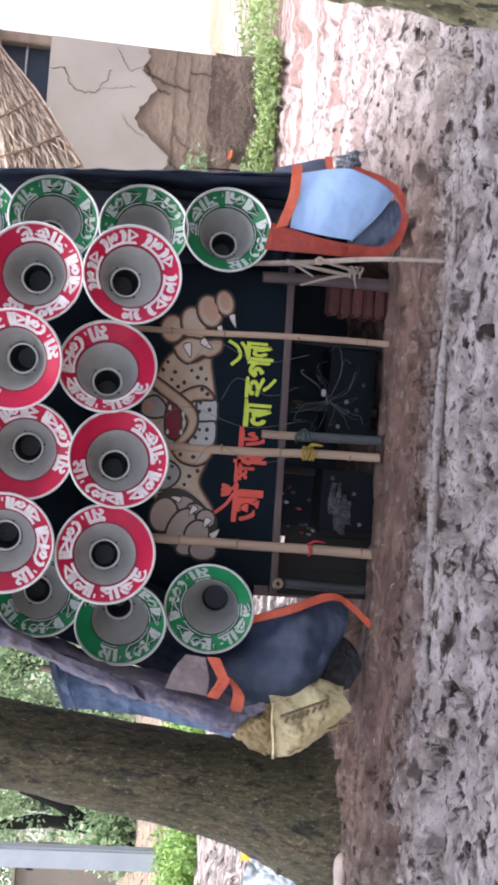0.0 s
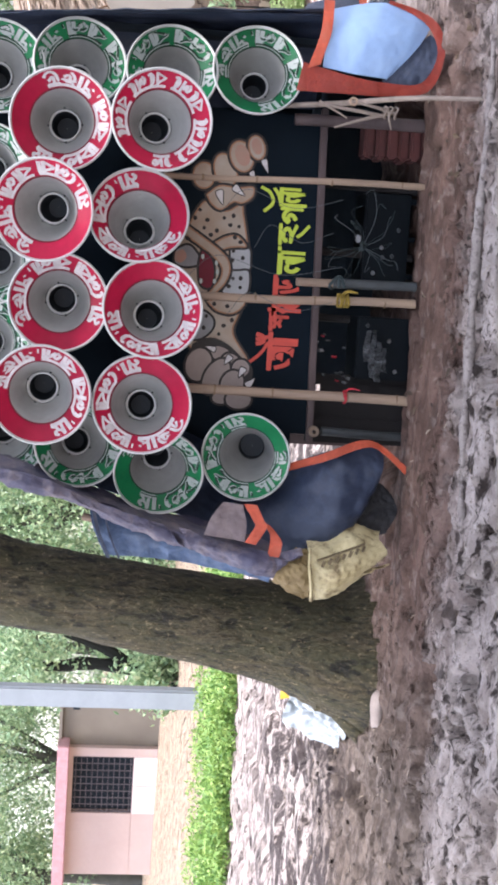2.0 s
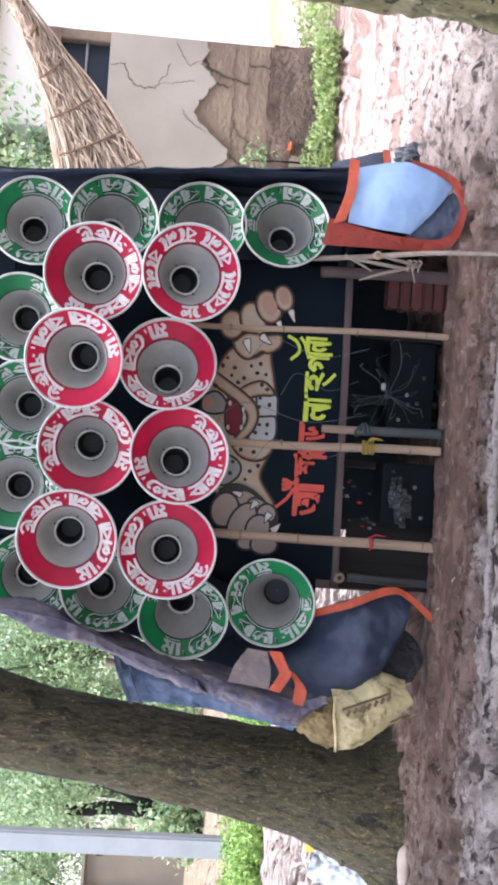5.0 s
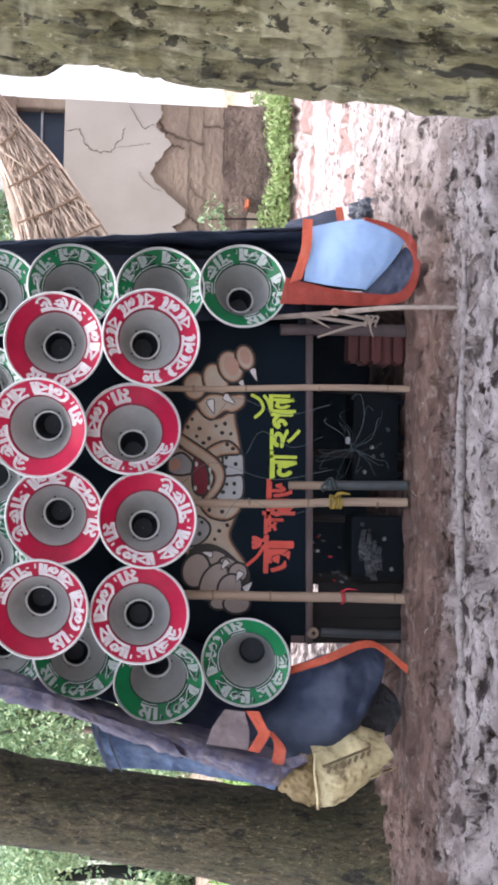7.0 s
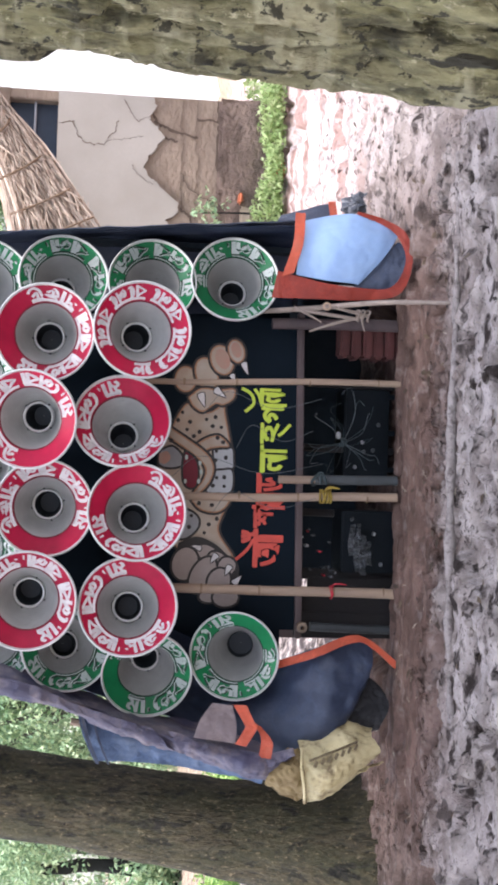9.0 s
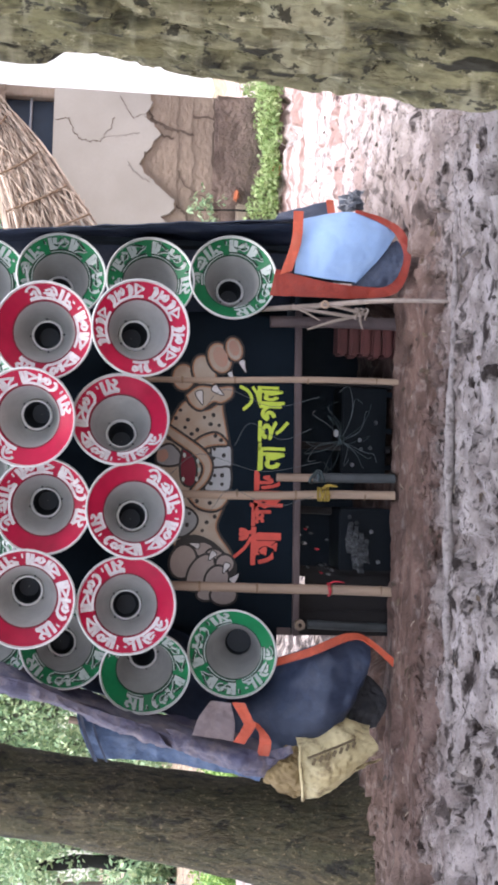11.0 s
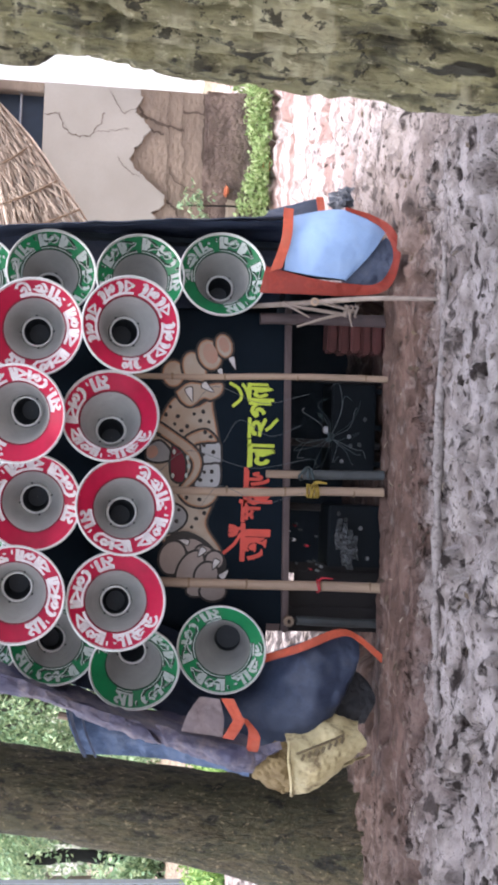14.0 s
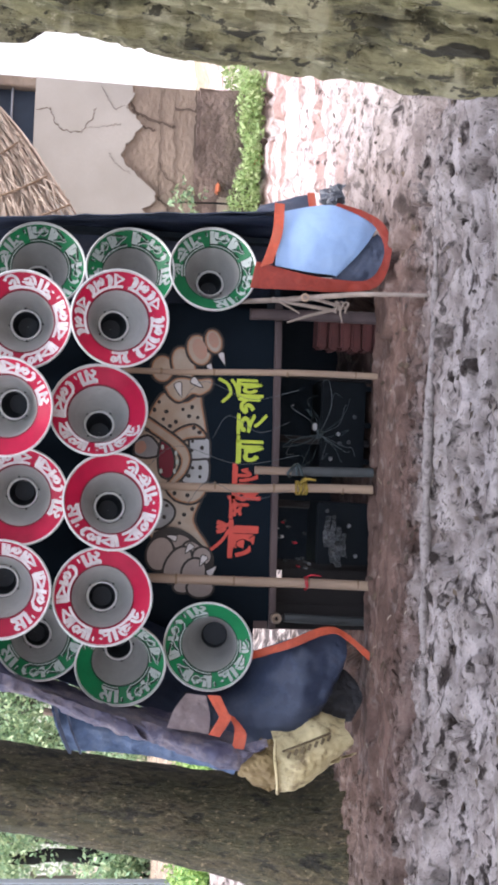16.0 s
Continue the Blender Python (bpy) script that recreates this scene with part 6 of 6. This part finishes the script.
part("trunk", tube([(0, 0, -0.1), (0.05, 0, 0.8), (0.12, 0, 1.5), (0.05, 0, 2.6)], [0.16, 0.13, 0.13, 0.11], 10, 5, rough=0.05), "bark_dark", stump)
part("limb", tube([(0.05, 0, 0.8), (0.45, 0, 1.4), (0.75, 0, 2.2)], [0.13, 0.12, 0.10], 8, 5), "bark_dark", stump)

bm = bmesh.new()
rng = random.Random(76)
for _ in range(45):
    leaves(bm, (rng.gauss(0.3, 0.6), rng.gauss(0, 0.4), 2.9 + rng.gauss(0, 0.45)), 0.45, 60, 0.12, rng, 0.8)
part("crown", bm, "leaf_far", stump, smooth=False)
rng = random.Random(77)
bm = bmesh.new()
for _ in range(9000):
    x = rng.uniform(-11.5, -2.6)
    y = 13.0 + (rng.uniform(0, 1.3) if rng.random() < 0.9 else rng.uniform(1.3, 5.0)) + 0.35 * noise.noise(Vector((x, 0, 0)))
    tall = 0.6 + 0.9 * max(-0.4, noise.noise(Vector((x * 1.6, y * 1.6, 0))))
    c = (x, y, 0.02 + (0.30 * rng.random() ** 1.5 * tall if y < 14.4 else 0.05 * rng.random()))
    leaves(bm, c, 0.10, 6, 0.07, rng, 0.8)
tagged(new("hedge", mesh_of("hedge", bm, "leaf_hedge", False)), "low bright green creeping weeds along the road", "weeds", kind="stuff")
bm = bmesh.new()
for _ in range(3200):
    x, y = rng.uniform(2.3, 5.4), 10.75 + rng.uniform(0, 1.6)
    if x < 3.5:
        y = 10.5 + rng.uniform(0, 0.28)
    leaves(bm, (x, y, 0.13 + 0.24 * rng.random() ** 1.6 * (0.5 + 0.8 * max(0, 0.4 + noise.noise(Vector((x * 2, y * 2, 4)))))), 0.04, 2, 0.055, rng, 0.9)
tagged(new("weeds", mesh_of("weeds", bm, "leaf_weed", False)), "bright green weeds growing along the house foot", "weeds", kind="stuff")

plant = thing("plant", "small green sprout growing against the mud house wall", "plant", (2.36, 10.70, 0))
part("stem", tube([(0, 0, -0.05), (0.02, 0.01, 0.4), (0.0, 0.0, 0.80)], [0.012, 0.009, 0.004], 6, 4), "bark_dark", plant)
bm = bmesh.new()
for _ in range(26):
    leaves(bm, (rng.gauss(0, 0.09), rng.gauss(0, 0.04), 0.72 + rng.gauss(0, 0.07)), 0.05, 6, 0.055, rng, 0.8)
part("leaves", bm, "leaf_far", plant, smooth=False)

# ---- small things on the mud ----
def pebble(at, size, mat, label, seed, name="stone", cat="stone"):
    b = bmesh.new()
    bmesh.ops.create_icosphere(b, subdivisions=3, radius=1)
    for v in b.verts:
        v.co *= 1 + 0.22 * noise.noise(v.co * 1.3 + Vector((seed, 0, 0))) + 0.07 * noise.noise(v.co * 4 + Vector((seed, 3, 0)))
        v.co = Vector((v.co.x * size[0], v.co.y * size[1], v.co.z * size[2]))
    b.transform(Matrix.Translation((at[0], at[1], ground_height(at[0], at[1]) + size[2] * 0.55)))
    return solid(name, b, mat, label, cat)


pebble((-2.22, 6.48, 0), (0.115, 0.06, 0.035), "stone", "flat pale stone lying on the mud", 3)
pebble((2.78, 10.70, 0), (0.10, 0.06, 0.05), "clay", "broken orange clay shard by the house foot", 8, "clay_shard", "shard")
pebble((1.90, 8.75, 0), (0.13, 0.10, 0.10), "tan", "pale tan stone beside the tarpaulin", 9)
pebble((2.47, 7.70, 0), (0.05, 0.07, 0.012), "rag_yellow", "yellow scrap lying on the mud", 10, "scrap", "scrap")
rag = thing("plastic_bag", "crumpled white plastic bag caught behind the tree root", "bag", (-2.66, 7.7, 0))
part("film", cloth([[(-0.10, 0.1, 0.30), (0.03, 0.0, 0.30), (0.14, 0.05, 0.27)], [(-0.17, 0, 0.17), (0.0, -0.10, 0.19), (0.14, -0.05, 0.16)], [(-0.18, -0.1, 0.06), (-0.05, -0.25, 0.04), (0.08, -0.2, 0.02)], [(-0.15, -0.26, -0.02), (-0.04, -0.36, -0.02), (0.08, -0.3, -0.02)]], 8, 8, 0.05, 6, 0.003, 41), "rag_white", rag)
part("scrap", cloth([[(0.05, 0.08, 0.33), (0.11, 0.05, 0.34)], [(0.06, 0.05, 0.27), (0.13, 0.03, 0.27)]], 5, 5, 0.02, 9, 0.003, 42), "rag_yellow", rag, "yellow scrap")
rag2 = solid("rag", cloth([[(1.72, 7.62, 0.05), (1.78, 7.6, 0.08), (1.84, 7.62, 0.05)], [(1.71, 7.42, 0.07), (1.77, 7.4, 0.09), (1.83, 7.42, 0.06)], [(1.70, 7.28, -0.02), (1.76, 7.26, -0.01), (1.81, 7.28, -0.02)]], 9, 9, 0.05, 14, 0.005, 44), "rag_dark", "crumpled dark rag on the mud", "rag")


# ---- litter trodden into the mud ----
rng = random.Random(51)
for mat, label, count in (("straw", "pale straw bits and twigs trodden into the mud", 420), ("leaf_litter", "dark leaf scraps trodden into the mud", 1500)):
    bm = bmesh.new()
    for _ in range(count):
        x, y = rng.uniform(-4.0, 2.9), rng.uniform(4.2, 9.5)
        if -1.2 < x < 1.3 and 6.3 < y < 7.8:
            continue
        z = ground_height(x, y)
        a = rng.uniform(0, 6.3)
        if mat == "straw":
            L = rng.uniform(0.008, 0.03)
            d = Vector((math.cos(a) * L, math.sin(a) * L, rng.uniform(-0.006, 0.014)))
            tube([Vector((x, y, z + 0.004)) - d, Vector((x, y, z + 0.008)), Vector((x, y, z + 0.004)) + d], rng.uniform(0.001, 0.0022), 4, 2, bm)
        else:
            s = rng.uniform(0.012, 0.035)
            e_ = Euler((rng.uniform(-0.4, 0.4), rng.uniform(-0.4, 0.4), a)).to_matrix()
            bm.faces.new([bm.verts.new(Vector((x, y, z + 0.006)) + e_ @ Vector(q) * s) for q in ((-1, 0, 0), (-0.2, -0.45, 0.12), (1, 0, 0), (0.1, 0.5, 0.15))])
    tagged(new("litter", mesh_of("litter", bm, mat, False)), label, "litter", kind="stuff")

rng = random.Random(63)
for k, (x, y, w, h) in enumerate(((-7.7, 23.5, 0.5, 0.9), (-7.1, 23.8, 0.5, 0.7), (-8.3, 27.5, 0.9, 1.1), (-7.0, 27, 0.8, 0.9), (-5.6, 26, 0.9, 1.2), (-9.3, 31.5, 0.7, 1.7), (-4.0, 25, 0.9, 1.3))):
    e = thing("bush", "leafy green bush before the far trees", "bush", (x, y, 0), group="far bushes")
    part("stem", tube([(0, 0, -0.1), (0.05, 0, h * 0.5)], [0.05, 0.02], 6, 3), "bark_dark", e)
    bm = bmesh.new()
    for _ in range(22):
        leaves(bm, (rng.gauss(0, 0.5) * w, rng.gauss(0, 0.4) * w, max(0.1, h * 0.5 + rng.gauss(0, 0.3) * h)), 0.4, 60, 0.15, rng, 0.8)
    part("leaves", bm, "leaf_far", e, smooth=False)
